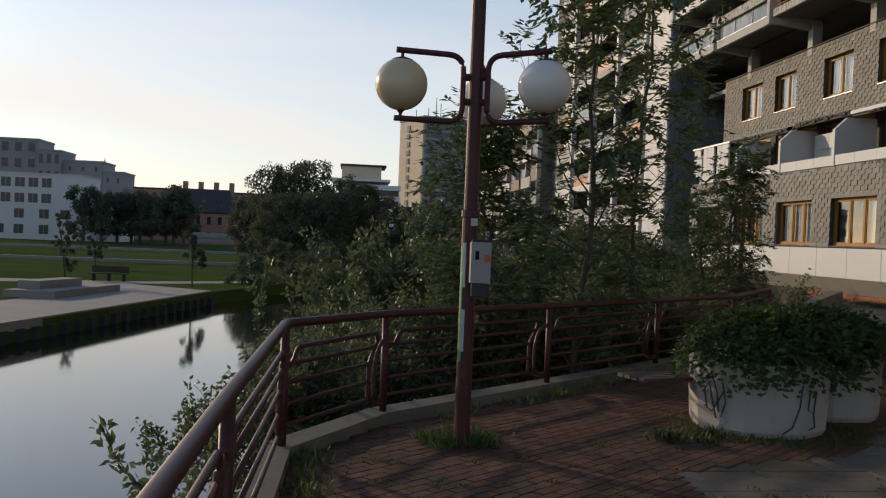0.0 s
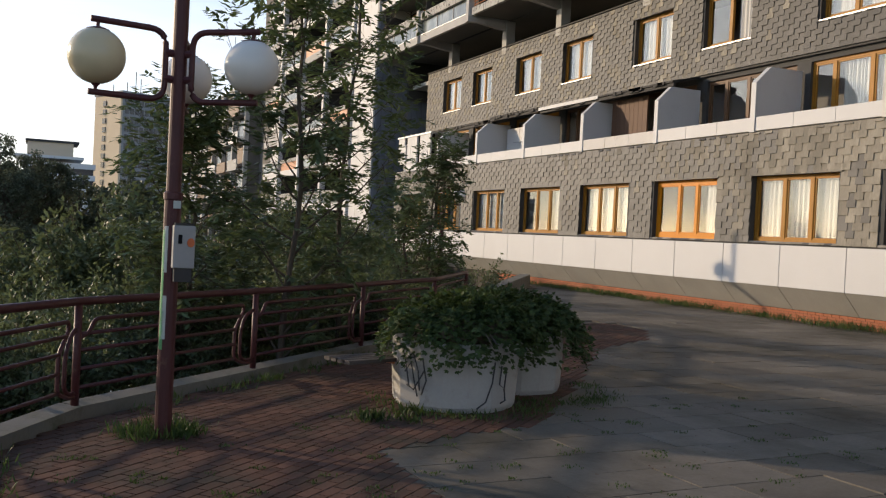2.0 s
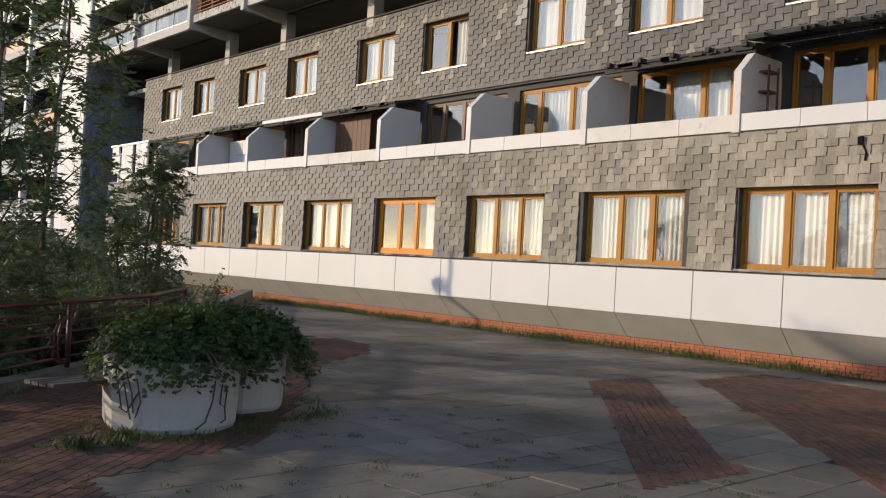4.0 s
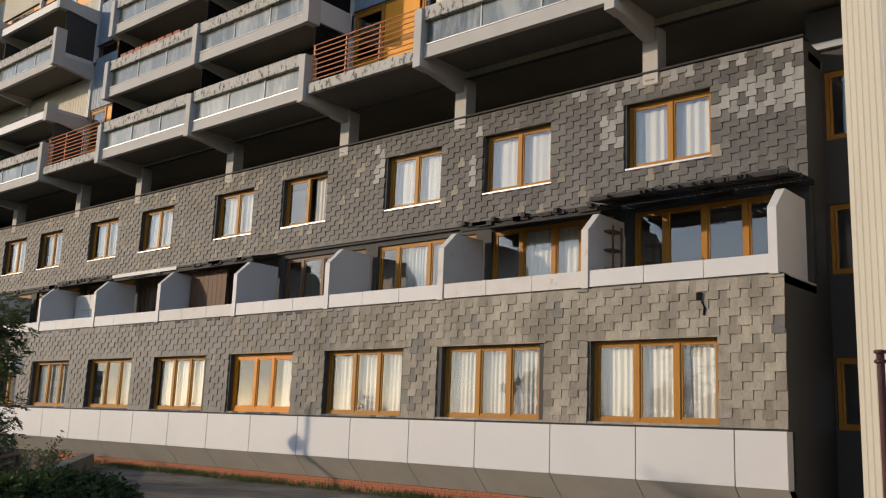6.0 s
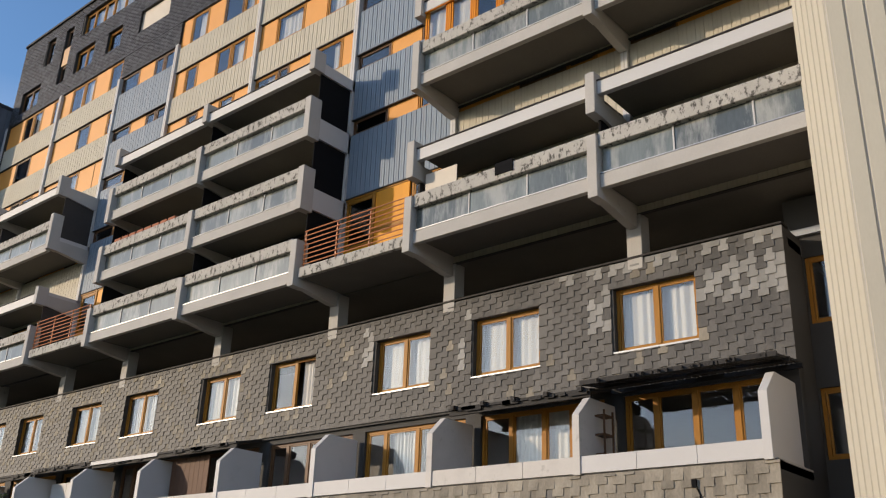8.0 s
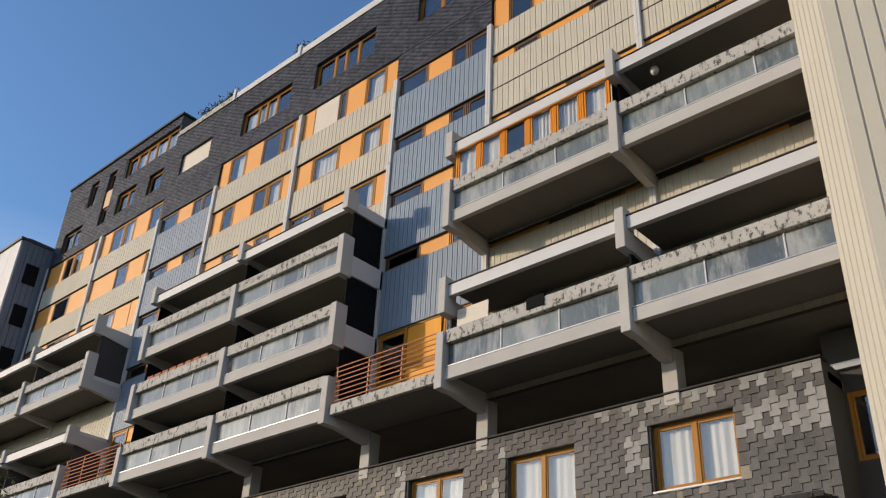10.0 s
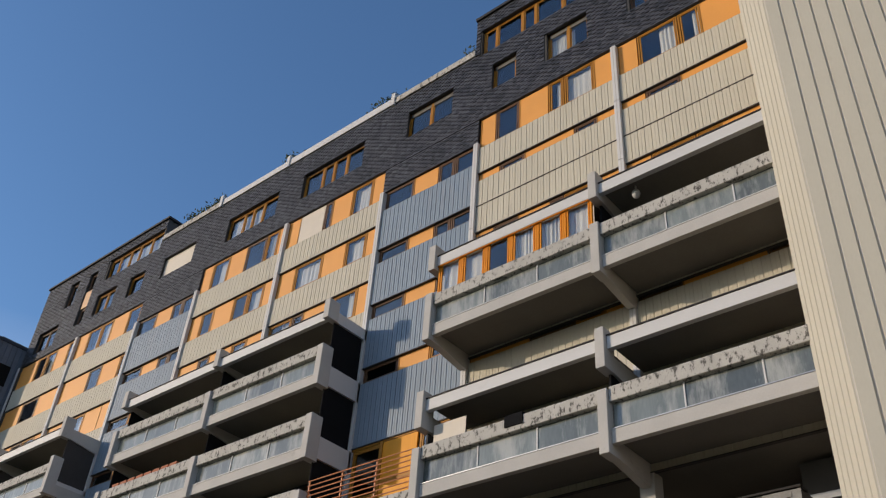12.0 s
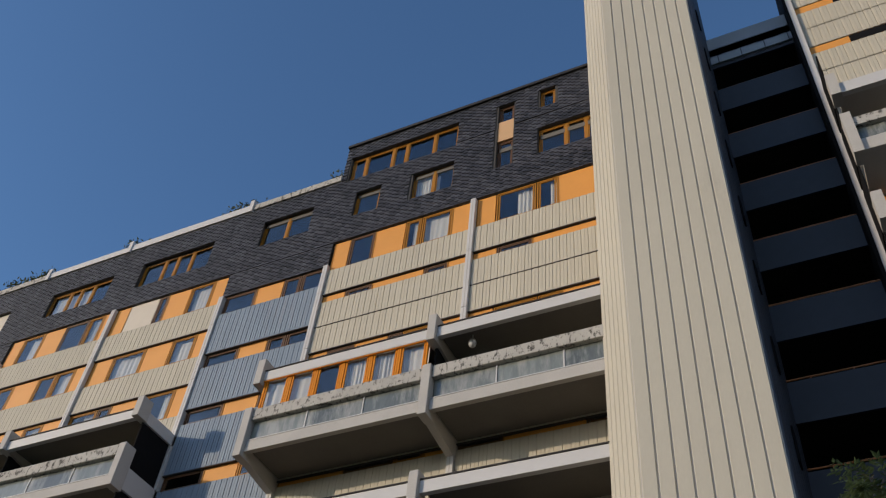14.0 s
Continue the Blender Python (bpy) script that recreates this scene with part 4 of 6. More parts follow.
# slate end and far blocks
far_gable = thing("gable_block", "blue ribbed gable block with a white front at the far end", "building")
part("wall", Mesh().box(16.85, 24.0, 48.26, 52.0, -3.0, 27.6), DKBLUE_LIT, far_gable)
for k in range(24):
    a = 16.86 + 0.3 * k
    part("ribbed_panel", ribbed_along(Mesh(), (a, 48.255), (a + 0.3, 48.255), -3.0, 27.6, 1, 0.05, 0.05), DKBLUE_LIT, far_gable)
for k in range(3):
    part("front_panel", Mesh().box(16.75, 16.84, 48.3 + 1.2 * k, 49.47 + 1.2 * k, -3.0, 27.6), WHITE, far_gable)
for z in [11.6 + 2.52 * i for i in range(6)]:
    part("window", Mesh().box(17.35, 18.1, 48.15, 48.2, z + 0.9, z + 2.1), BLACK, far_gable)
part("roof", Mesh().box(16.65, 24.1, 48.15, 52.1, 27.604, 27.75), DKBLUE, far_gable)
enclosed = thing("enclosed_terrace", "white panelled enclosed terrace at the slate block's end", "extension")
for k in range(5):
    a = 40.55 + 0.83 * k
    part("panel", Mesh().box(LX - 0.02, LX + 0.06, a, a + (0.8 if k % 2 == 0 else 0.45), 5.16, 6.45), WHITE, enclosed)
part("roof", Mesh().box(LX - 0.06, FX, 40.4, 44.8, 6.46, 6.54), METAL, enclosed)
part("core", Mesh().box(LX + 0.1, LX + 0.2, 40.5, 44.7, 5.0, 6.45), BLACK, enclosed)

distant_block = thing("distant_apartment_block", "pale apartment block with stacked balconies beyond the trees", "building")
# Core and dividers have dark colours that stand for the block's shade.
part("core", Mesh().box(FX, 26, 52.2, 84.0, -3.0, 30.0), SOFFIT, distant_block)
part("end_wall", Mesh().box(FX - 0.35, FX - 0.01, 75.6, 78.2, -3.0, 30.0), WHITE, distant_block, "white stair wall")
for j, y in enumerate((52.2, 57.8, 63.5, 69.3)):
    part("pilaster", Mesh().box(BX - 0.15, BX + 0.2, y - 0.2, y + 0.2, -3, 26), WHITE, distant_block)
    part("divider", Mesh().box(BX + 0.21, FX - 0.01, y - 0.06, y + 0.06, -3, 25.8), DARK, distant_block)
    for i in range(10):
        z = 0.4 + 2.52 * i
        bal = part("balcony", Mesh().box(BX + 0.1, FX - 0.01, y + 0.3, y + 5.3, z, z + 0.22), SOFFIT, distant_block)
        part("front_beam", Mesh().box(BX, BX + 0.09, y + 0.3, y + 5.3, z - 0.05, z + 0.4), WHITE if (i + j) % 3 else CONC, bal)
        part("parapet", Mesh().box(BX + 0.05, BX + 0.12, y + 0.3, y + 5.3, z + 0.404, z + 0.95), (FROST, REDRAIL, FROST, BLUE, CONC)[(2 * i + j) % 5], bal)
        part("cap", Mesh().box(BX - 0.04, BX + 0.2, y + 0.3, y + 5.3, z + 0.955, z + 1.2), CAP, bal)
        part("infill_panel", Mesh().box(FX - 0.05, FX - 0.012, y + 0.5, y + 2.4, z + 0.25, z + 2.3), ORANGE if (i + j) % 3 else BEIGE, bal)
        part("window_band", Mesh().box(FX - 0.05, FX - 0.012, y + 2.5, y + 5.2, z + 1.1, z + 2.3), FARGLASS, bal)


low_block = thing("low_apartment_block", "lower brown apartment block further along the bank", "building")
part("core", Mesh().box(17.5, 27, 84.2, 118.0, -3.0, 14.5), SOFFIT, low_block)
part("roof_edge", Mesh().box(17.3, 27, 84.2, 118.2, 14.504, 14.9), CONC, low_block)
for j in range(6):
    y = 85.0 + 5.5 * j
    part("pilaster", Mesh().box(17.1, 17.49, y - 0.7, y - 0.3, -3.0, 14.5), CONC, low_block)
    for i in range(6):
        z = -0.8 + 2.52 * i
        part("balcony_front", Mesh().box(16.6, 16.7, y, y + 4.4, z - 0.1, z + 0.9), (CONC, WHITE, DARKFRAME)[(i + 2 * j) % 3], low_block)
        part("window", Mesh().box(17.42, 17.49, y + 0.3, y + 3.8, z + 0.3, z + 2.1), FARGLASS if (i + j) % 3 else DARKFRAME, low_block)
        part("balcony_slab", Mesh().box(16.705, 17.49, y, y + 4.4, z - 0.1, z + 0.05), CONC, low_block)


# ---- ground, river, terrace ----
def structure(ob, label, cat):
    return tagged(ob, label, cat, kind="structure")


EDGE = [(-0.62, -12.0), (-0.62, 7.25), (0.22, 8.65), (5.3, 13.75), (9.0, 19.0), (17.7, 31.5)]
floor = structure(part("floor", Mesh().prism(EDGE[::-1] + [(-0.62, -12), (40, -12), (40, 31.5)][1:], "z", -3.4, -0.03), JOINT), "grey flags and red brick pavers of a riverside terrace", "floor")
ground = structure(part("ground", Mesh().add([(-2500, -2500, -4.2), (2500, -2500, -4.2), (2500, 2500, -4.2), (-2500, 2500, -4.2)], [(0, 1, 2, 3)]), SOIL), "dark soil under the river and the town", "ground")
water = structure(part("water", Mesh().add([(-90, -150, -2.5), (60, -150, -2.5), (60, 130, -2.5), (-90, 130, -2.5)], [(0, 1, 2, 3)]), WATER), "calm grey river reflecting the evening sky", "river")
BANKLINE = [(-42.0, -100.0), (-11.35, 32.1), (-7.2, 52.0), (-3.0, 66.0), (2.0, 84.0), (14.0, 98.0), (120.0, 112.0)]
meadow = structure(part("meadow", Mesh().prism([(-2400, -100)] + BANKLINE + [(2400, 130), (2400, 2400), (-2400, 2400)], "z", -4.3, -1.82), MEADOW), "mown riverside meadow", "ground")
bank = Mesh()
for (a, b), (c, d) in zip(EDGE[1:], EDGE[2:]):
    n = Vector((-(d - b), c - a)).normalized()
    p = [(a, b, -0.75), (c, d, -0.75), (c + n.x * 3, d + n.y * 3, -1.5), (a + n.x * 3, b + n.y * 3, -1.5), (c + n.x * 7, d + n.y * 7, -3.0), (a + n.x * 7, b + n.y * 7, -3.0)]
    bank.add(p, [(0, 1, 2, 3), (3, 2, 4, 5)])
bank.add([(17.7, 31.5, -0.75), (30, 31.5, -0.75), (30, 110, -1.2), (11, 110, -2.0), (6, 60, -3.0), (11.9, 35.5, -3.0)], [(0, 1, 2, 3, 4, 5)])
structure(part("river_bank", bank, SOIL), "overgrown dark river bank below the railing", "ground")
base = Mesh().box(17.56, 17.9, S0, 60.0, -3.0, 0.26)
structure(part("brick_base", base, JOINT, None), "recessed orange brick base under the apartment block", "wall")
quay = thing("quay", "stone quay platform with a dark piled front", "quay")
part("deck", Mesh().prism([(-16.5, 10.0), (-11.3, 32.3), (-7.3, 51.8), (-13.0, 56.0), (-14.8, 38.5), (-21, 10)], "z", -2.1, -1.75), QUAY, quay)
for k in range(34):
    y = 18.0 + k
    x = -11.35 + (y - 32.1) * 0.2128
    part("fender_post", Mesh().box(x - 0.02, x + 0.18, y, y + 0.45, -3.2, -2.05), QUAYWALL, quay)
part("step", Mesh().prism([(-15.2, 43.2), (-12.9, 43.0), (-11.6, 49.5), (-13.6, 49.8)], "z", -1.75, -1.42), QUAY, quay)
part("step", Mesh().prism([(-14.9, 44.2), (-13.9, 44.1), (-13.0, 47.6), (-13.9, 47.8)], "z", -1.42, -1.05), QUAY, quay)
for k, (y, w) in enumerate(((88.0, 0.6), (128.0, 0.8))):
    structure(part("meadow_wall", Mesh().box(-90, -9 - k * 6, y, y + w, -1.83, -1.5 + 0.05 * k), QUAY), "low stone terrace wall across the meadow", "wall")
structure(part("path", Mesh().prism([(-40, 52.0), (-13, 56.2), (-5.5, 62.0), (-6, 64.0), (-13, 59.0), (-40, 55.0)], "z", -1.84, -1.81), PATHM), "gravel path on the meadow", "path")


# ---- railing ----
POSTS = [(-0.47, -0.6), (-0.47, 1.65), (-0.47, 3.95), (-0.43, 7.0), (0.38, 8.45), (2.32, 10.38), (4.25, 12.3), (6.15, 14.2), (8.15, 17.2)]
RAIL_Z = [1.0, 1.0, 1.0, 1.01, 0.98, 0.962, 0.952, 0.95, 0.95]
curb = structure(part("curb", Mesh(), CURB), "mossy concrete curb under the railing", "curb")
cm = Mesh()
for (a, b), (c, d) in zip(POSTS, POSTS[1:]):
    n = Vector((d - b, a - c)).normalized() * 0.07
    cm.add([(a + n.x, b + n.y, -0.03), (c + n.x, d + n.y, -0.03), (c - n.x * 2, d - n.y * 2, -0.03), (a - n.x * 2, b - n.y * 2, -0.03), (a + n.x, b + n.y, 0.09), (c + n.x, d + n.y, 0.09), (c - n.x * 2, d - n.y * 2, 0.105), (a - n.x * 2, b - n.y * 2, 0.105)],
           [(4, 5, 6, 7), (0, 1, 5, 4), (1, 2, 6, 5), (2, 3, 7, 6), (3, 0, 4, 7)])
curb.data = mesh_data("curb", cm, CURB)
railing = thing("railing", "maroon painted tubular steel railing along the terrace edge", "railing")
part("handrail", Mesh().tube(bend([(p[0], p[1], z) for p, z in zip(POSTS, RAIL_Z)], 0.10, 4), 0.036, 12), RAILRED, railing, smooth=True)
for (x, y), z in zip(POSTS, RAIL_Z):
    part("post", Mesh().tube([(x, y, 0.0), (x, y, z - 0.02)], 0.034, 12), RAILRED, railing, smooth=True)
for k, (p, q) in enumerate(zip(POSTS, POSTS[1:])):
    p, q = Vector(p), Vector(q)
    d = (q - p).normalized()
    L = (q - p).length

    def along(s, z):
        v = p + d * s
        return (v.x, v.y, z)
    if k == 3:
        s0, s1 = 0.10, L - 0.22
    else:
        s0, s1 = 0.12, L - 0.30
    # outer loop: top bar with bent ends that run down to the lower bar
    loop = [along(0.0, 0.66), along(s0 + 0.02, 0.70), along(s0 + 0.08, 0.82), along(s1 + 0.06, 0.82), along(s1 + 0.06, 0.74), along(s1 - 0.09, 0.56), along(s1 - 0.09, 0.24), along(s1 + 0.1, 0.17), along(L, 0.17)]
    part("loop_bar", Mesh().tube(bend(loop, 0.06, 4), 0.019, 8), RAILRED, railing, smooth=True)
    for z, e in ((0.70, 0.03), (0.56, -0.09), (0.40, -0.09), (0.24, -0.09)):
        part("bar", Mesh().tube([along(0.0, z), along(s1 + e, z)], 0.017, 8), RAILRED, railing, smooth=True)
    hook = [along(L, 0.76), along(s1 + 0.10, 0.70), along(s1 + 0.02, 0.54), along(s1 + 0.02, 0.26), along(s1 + 0.10, 0.20), along(L, 0.20)]
    part("hook_bar", Mesh().tube(bend(hook, 0.07, 4), 0.019, 8), RAILRED, railing, smooth=True)


# ---- lamps ----
def globe_lamp(at, arms, height=4.7, box=False):
    x, y = at
    lamp = thing("street_lamp", "maroon steel street lamp with opal globe lights", "street lamp", "globe street lamps")
    part("pole", Mesh().tube([(x, y, 0), (x, y, 1.9)], 0.066, 16).tube([(x, y, 1.9), (x, y, height)], 0.058, 16), RAILRED, lamp, smooth=False)
    part("collar", Mesh().lathe(x, y, [(0.06, 1.86), (0.075, 1.87), (0.075, 1.92), (0.06, 1.93)], 16), RAILRED, lamp)
    for j, (ang, reach, gm) in enumerate(arms):
        u = Vector((math.cos(radians(ang)), math.sin(radians(ang)), 0))
        c = Vector((x, y, 0))

        def pt(s, z):
            v = c + u * s
            return (v.x, v.y, z)
        fr = Mesh().tube(bend([pt(reach + 0.05, 3.17), pt(0.11, 3.17), pt(0.11, 2.63), pt(reach + 0.05, 2.63)], 0.13, 6), 0.024, 10)
        arm = part("arm", fr, RAILRED, lamp, smooth=True)
        for z in (3.0, 2.8):
            part("clamp", Mesh().tube([pt(0.0, z), pt(0.12, z)], 0.03, 8), RAILRED, arm)
        g = c + u * reach
        r = 0.208
        part("globe", Mesh().lathe(g.x, g.y, [(max(0.002, r * math.sin(math.pi * k / 24)), 2.90 - r * math.cos(math.pi * k / 24)) for k in range(25)], 36), gm, arm, smooth=True)
        part("stem", Mesh().lathe(g.x, g.y, [(0.012, 3.16), (0.014, 3.12), (0.05, 3.108), (0.085, 3.095), (0.09, 3.082)], 14), RAILRED, arm)
        part("foot", Mesh().lathe(g.x, g.y, [(0.012, 2.63), (0.014, 2.67), (0.03, 2.69), (0.034, 2.70)], 12), RAILRED, arm)
    return lamp


lamp = globe_lamp((0.99, 7.5), [(190, 0.62, GLOBE_SUNLIT), (-38, 0.62, GLOBE), (76, 0.60, GLOBE)])
bx = part("control_box", Mesh().box(0.985, 1.15, 7.34, 7.46, 1.34, 1.67), GREYBOX, lamp, "grey control box with an orange sticker", bevel=0.008)
part("cover", Mesh().box(1.0, 1.13, 7.345, 7.45, 1.235, 1.335), DARK, bx)
part("hinge", Mesh().box(0.995, 1.14, 7.35, 7.45, 1.672, 1.69), DARK, bx)
part("sticker", Mesh().prism([(1.115 + 0.028 * math.cos(a * math.pi / 8), 1.54 + 0.035 * math.sin(a * math.pi / 8)) for a in range(16)], "y", 7.331, 7.336), STICKER, bx)
part("keyhole_plate", Mesh().box(1.02, 1.05, 7.332, 7.337, 1.53, 1.60), BLACK, bx)
for a0, z0, z1, mt in ((205, 1.0, 1.63, GREENPAINT), (225, 1.30, 1.66, PALEPAINT), (232, 0.78, 1.12, PALEPAINT), (215, 0.70, 1.0, GREENPAINT)):
    part("paint_patch", Mesh().add([(0.99 + 0.0668 * math.cos(radians(a0 + da)), 7.5 + 0.0668 * math.sin(radians(a0 + da)), z) for z in (z0, z1) for da in (-16, -5, 6, 16)], [(0, 1, 5, 4), (1, 2, 6, 5), (2, 3, 7, 6)]), mt, lamp)
part("sign_strip", Mesh().box(0.985, 1.04, 7.425, 7.435, 1.80, 1.86), PALEPAINT, lamp)
far_lamp = globe_lamp((11.28, 25.7), [(-10, 0.5, GLOBE), (170, 0.01, GLOBE)][:1], 4.15)
pole = thing("pole", "maroon steel pole with collars beside the stair tower", "pole")
part("shaft", Mesh().tube([(14.5, 4.06, 0), (14.5, 4.06, 3.02)], 0.055, 12), RAILRED, pole)
for z in (2.86, 3.0):
    part("collar", Mesh().lathe(14.5, 4.06, [(0.055, z), (0.09, z + 0.01), (0.09, z + 0.05), (0.055, z + 0.06)], 14), RAILRED, pole)
door_frame = structure(part("door_1", Mesh().box(15.5, 15.62, 3.15, 4.35, 1.78, 1.92).box(15.5, 15.62, 4.22, 4.35, 0, 1.78).box(15.5, 15.62, 3.15, 3.28, 0, 1.78), ORANGE_DOOR), "orange door frame at the foot of the stair tower", "door")
part("door_leaf", Mesh().box(15.53, 15.6, 3.28, 4.22, 0, 1.78), FARGLASS, door_frame)


# ---- planter and bench ----
def tub(cx, cy, r, h, turn, label):
    t = thing("planter", label, "planter", "concrete planters")
    prof = [(r * 0.93, 0.0), (r * 0.97, 0.05), (r, 0.35), (r, h - 0.03), (r - 0.03, h), (r - 0.10, h), (r - 0.11, h - 0.12)]
    m = Mesh()
    k = 16
    o = 0
    for rr, z in prof:
        m.v += [(cx + rr * (1.0 if i % 2 == 0 else 0.965) * math.cos(turn + 2 * math.pi * i / k), cy + rr * (1.0 if i % 2 == 0 else 0.965) * math.sin(turn + 2 * math.pi * i / k), z) for i in range(k)]
    for a in range(len(prof) - 1):
        m.f += [(a * k + i, a * k + (i + 1) % k, (a + 1) * k + (i + 1) % k, (a + 1) * k + i) for i in range(k)]
    part("bowl", m, TUB, t)
    part("soil", Mesh().lathe(cx, cy, [(0.01, h - 0.121), (r - 0.12, h - 0.12)], 16), SOIL, t)
    return t


tub1 = tub(3.97, 8.56, 0.65, 0.66, 0.2, "round white-painted concrete planter with graffiti")
tub2 = tub(5.05, 9.35, 0.60, 0.66, 0.5, "round concrete planter in the shade behind another")


def scrawl(parent, ang0, strokes, cx=3.97, cy=8.56, r=0.658):
    """Sprayed strokes on the bowl: angles in degrees and heights."""
    for st in strokes:
        pts = [(cx + r * math.cos(radians(ang0 + a)), cy + r * math.sin(radians(ang0 + a)), z) for a, z in st]
        part("spray_stroke", Mesh().tube(pts, 0.008, 5), GRAFFITI, parent)


scrawl(tub1, 196, [[(0, .56), (5, .40), (9, .22)], [(0, .48), (9, .50), (16, .52)], [(3, .36), (10, .46), (14, .30), (18, .14)], [(12, .56), (18, .38), (20, .2)], [(6, .24), (14, .20), (24, .40)], [(22, .5), (26, .3), (22, .16)]])
scrawl(tub1, 282, [[(0, .5), (-2, .3), (-8, .12), (-16, .06)], [(8, .46), (6, .28), (12, .24), (14, .42)], [(12, .24), (14, .12), (8, .1)]])
bench = thing("bench", "small dark slatted bench seat on a red steel bracket", "bench")
ax, ay = Vector((0.95, 0.31, 0)), Vector((0.31, -0.95, 0))
for k in range(4):
    c = Vector((2.68, 8.75, 0.42)) + ay * 0.11 * k
    m = Mesh()
    a, b, w = c, c + ax * 0.78, ay * 0.045
    m.add([tuple(v + Vector((0, 0, z))) for z in (0, 0.035) for v in (a - w, b - w, b + w, a + w)], [(0, 3, 2, 1), (4, 5, 6, 7), (0, 1, 5, 4), (1, 2, 6, 5), (2, 3, 7, 6), (3, 0, 4, 7)])
    part("slat", m, SLATWOOD, bench)
c = Vector((2.68, 8.75, 0.40)) + ax * 0.62
for s in (0.0,):
    q = c + ax * s
    part("bracket", Mesh().tube(bend([tuple(q - ay * 0.06), tuple(q + ay * 0.40), tuple(q + ay * 0.44 + ax * 0.12 + Vector((0, 0, 0.22)))], 0.1), 0.02, 8), REDRAIL, bench, smooth=True)
    part("support", Mesh().tube([tuple(q + ay * 0.15), tuple(q + ay * 0.15 + ax * 0.35)], 0.025, 8), RAILRED, bench)
low_wall = structure(part("low_wall", Mesh().prism([(8.9, 18.7), (9.15, 18.5), (16.6, 29.6), (16.3, 29.8)], "z", -0.1, 0.42), CURB), "low weathered concrete wall at the terrace edge", "wall")


# ---- plants ----
class Leaves:
    """Gathers many small folded leaves as one mesh."""
    def __init__(self):
        self.v, self.n = [], 0

    def leaf(self, p, d, n, length, width):
        s = d.cross(n).normalized() * width * 0.5
        m = p + d * length * 0.45
        self.v += [p, m + s - n * width * 0.1, p + d * length, m - s - n * width * 0.1]
        self.n += 1

    def data(self, name, material):
        d = bpy.data.meshes.new(name)
        f = [(4 * i, 4 * i + 1, 4 * i + 2, 4 * i + 3) for i in range(self.n)]
        d.from_pydata([tuple(p) for p in self.v], [], f)
        d.materials.append(material)
        d.update()
        return d


def rand_dir(r, up=0.0):
    while True:
        v = Vector((r.uniform(-1, 1), r.uniform(-1, 1), r.uniform(-1, 1) + up))
        if 0.05 < v.length < 1.4:
            return v.normalized()


def pinnate(lv, r, p, d, length, leaflets, size):
    """A compound leaf: pairs of leaflets along a drooping stalk."""
    side = d.cross(Vector((0, 0, 1)))
    side = side.normalized() if side.length > 0.1 else Vector((1, 0, 0))
    for k in range(leaflets):
        t = (k + 1) / leaflets
        q = p + d * length * t + Vector((0, 0, -0.25 * length * t * t))
        for sg in (-1, 1):
            dd = (d * 0.5 + side * sg * 0.9 + Vector((0, 0, -0.25)) + rand_dir(r) * 0.25).normalized()
            lv.leaf(q, dd, (Vector((0, 0, 1)) + rand_dir(r) * 0.5).normalized(), size * r.uniform(0.75, 1.15), size * 0.36)


def grow(m, lv, r, p, d, length, rad, depth, spec):
    """Branches that fork, taper and bend upward; leaves on the last ones."""
    pts = [p]
    n = 5
    for k in range(n):
        d = (d + rand_dir(r) * spec["wiggle"] + Vector((0, 0, spec["lift"]))).normalized()
        p = p + d * length / n
        pts.append(p)
        if depth <= spec["leafy"]:
            for _ in range(spec["per"]):
                dd = (d * 0.3 + rand_dir(r, 0.1)).normalized()
                if spec["kind"] == "ash":
                    pinnate(lv, r, p, dd, spec["stalk"] * r.uniform(0.7, 1.2), 4, spec["size"])
                else:
                    for _k in range(4):
                        d3 = (dd + rand_dir(r) * 0.9).normalized()
                        lv.leaf(p + rand_dir(r) * spec["stalk"] * 0.6, d3, rand_dir(r, 0.6), spec["size"] * r.uniform(0.7, 1.2), spec["size"] * 0.42)
    m.tube(pts, rad, 5 if depth < 2 else 7, rad * 0.6)
    if depth > 0:
        for k in range(spec["forks"] + (1 if depth > 1 else 0)):
            q = pts[r.randint(2, n)] if k else pts[n]
            dd = (d * 0.75 + rand_dir(r, 0.15) * spec["open"]).normalized()
            grow(m, lv, r, q, dd, length * r.uniform(0.6, 0.85), rad * 0.58, depth - 1, spec)


def tree(name, label, at, stems, spec, seed, leaf=None, cat="tree", group=""):
    r = random.Random(seed)
    t = thing(name, label, cat, group)
    m, lv = Mesh(), Leaves()
    for (dx, dy, lean, length, rad, depth) in stems:
        grow(m, lv, r, Vector((at[0] + dx, at[1] + dy, at[2])), Vector((lean[0], lean[1], 1)).normalized(), length, rad, depth, spec)
    part("trunk", m, BARK, t)
    c = new("crown", lv.data("crown", leaf or LEAF))
    c.parent = t
    return t


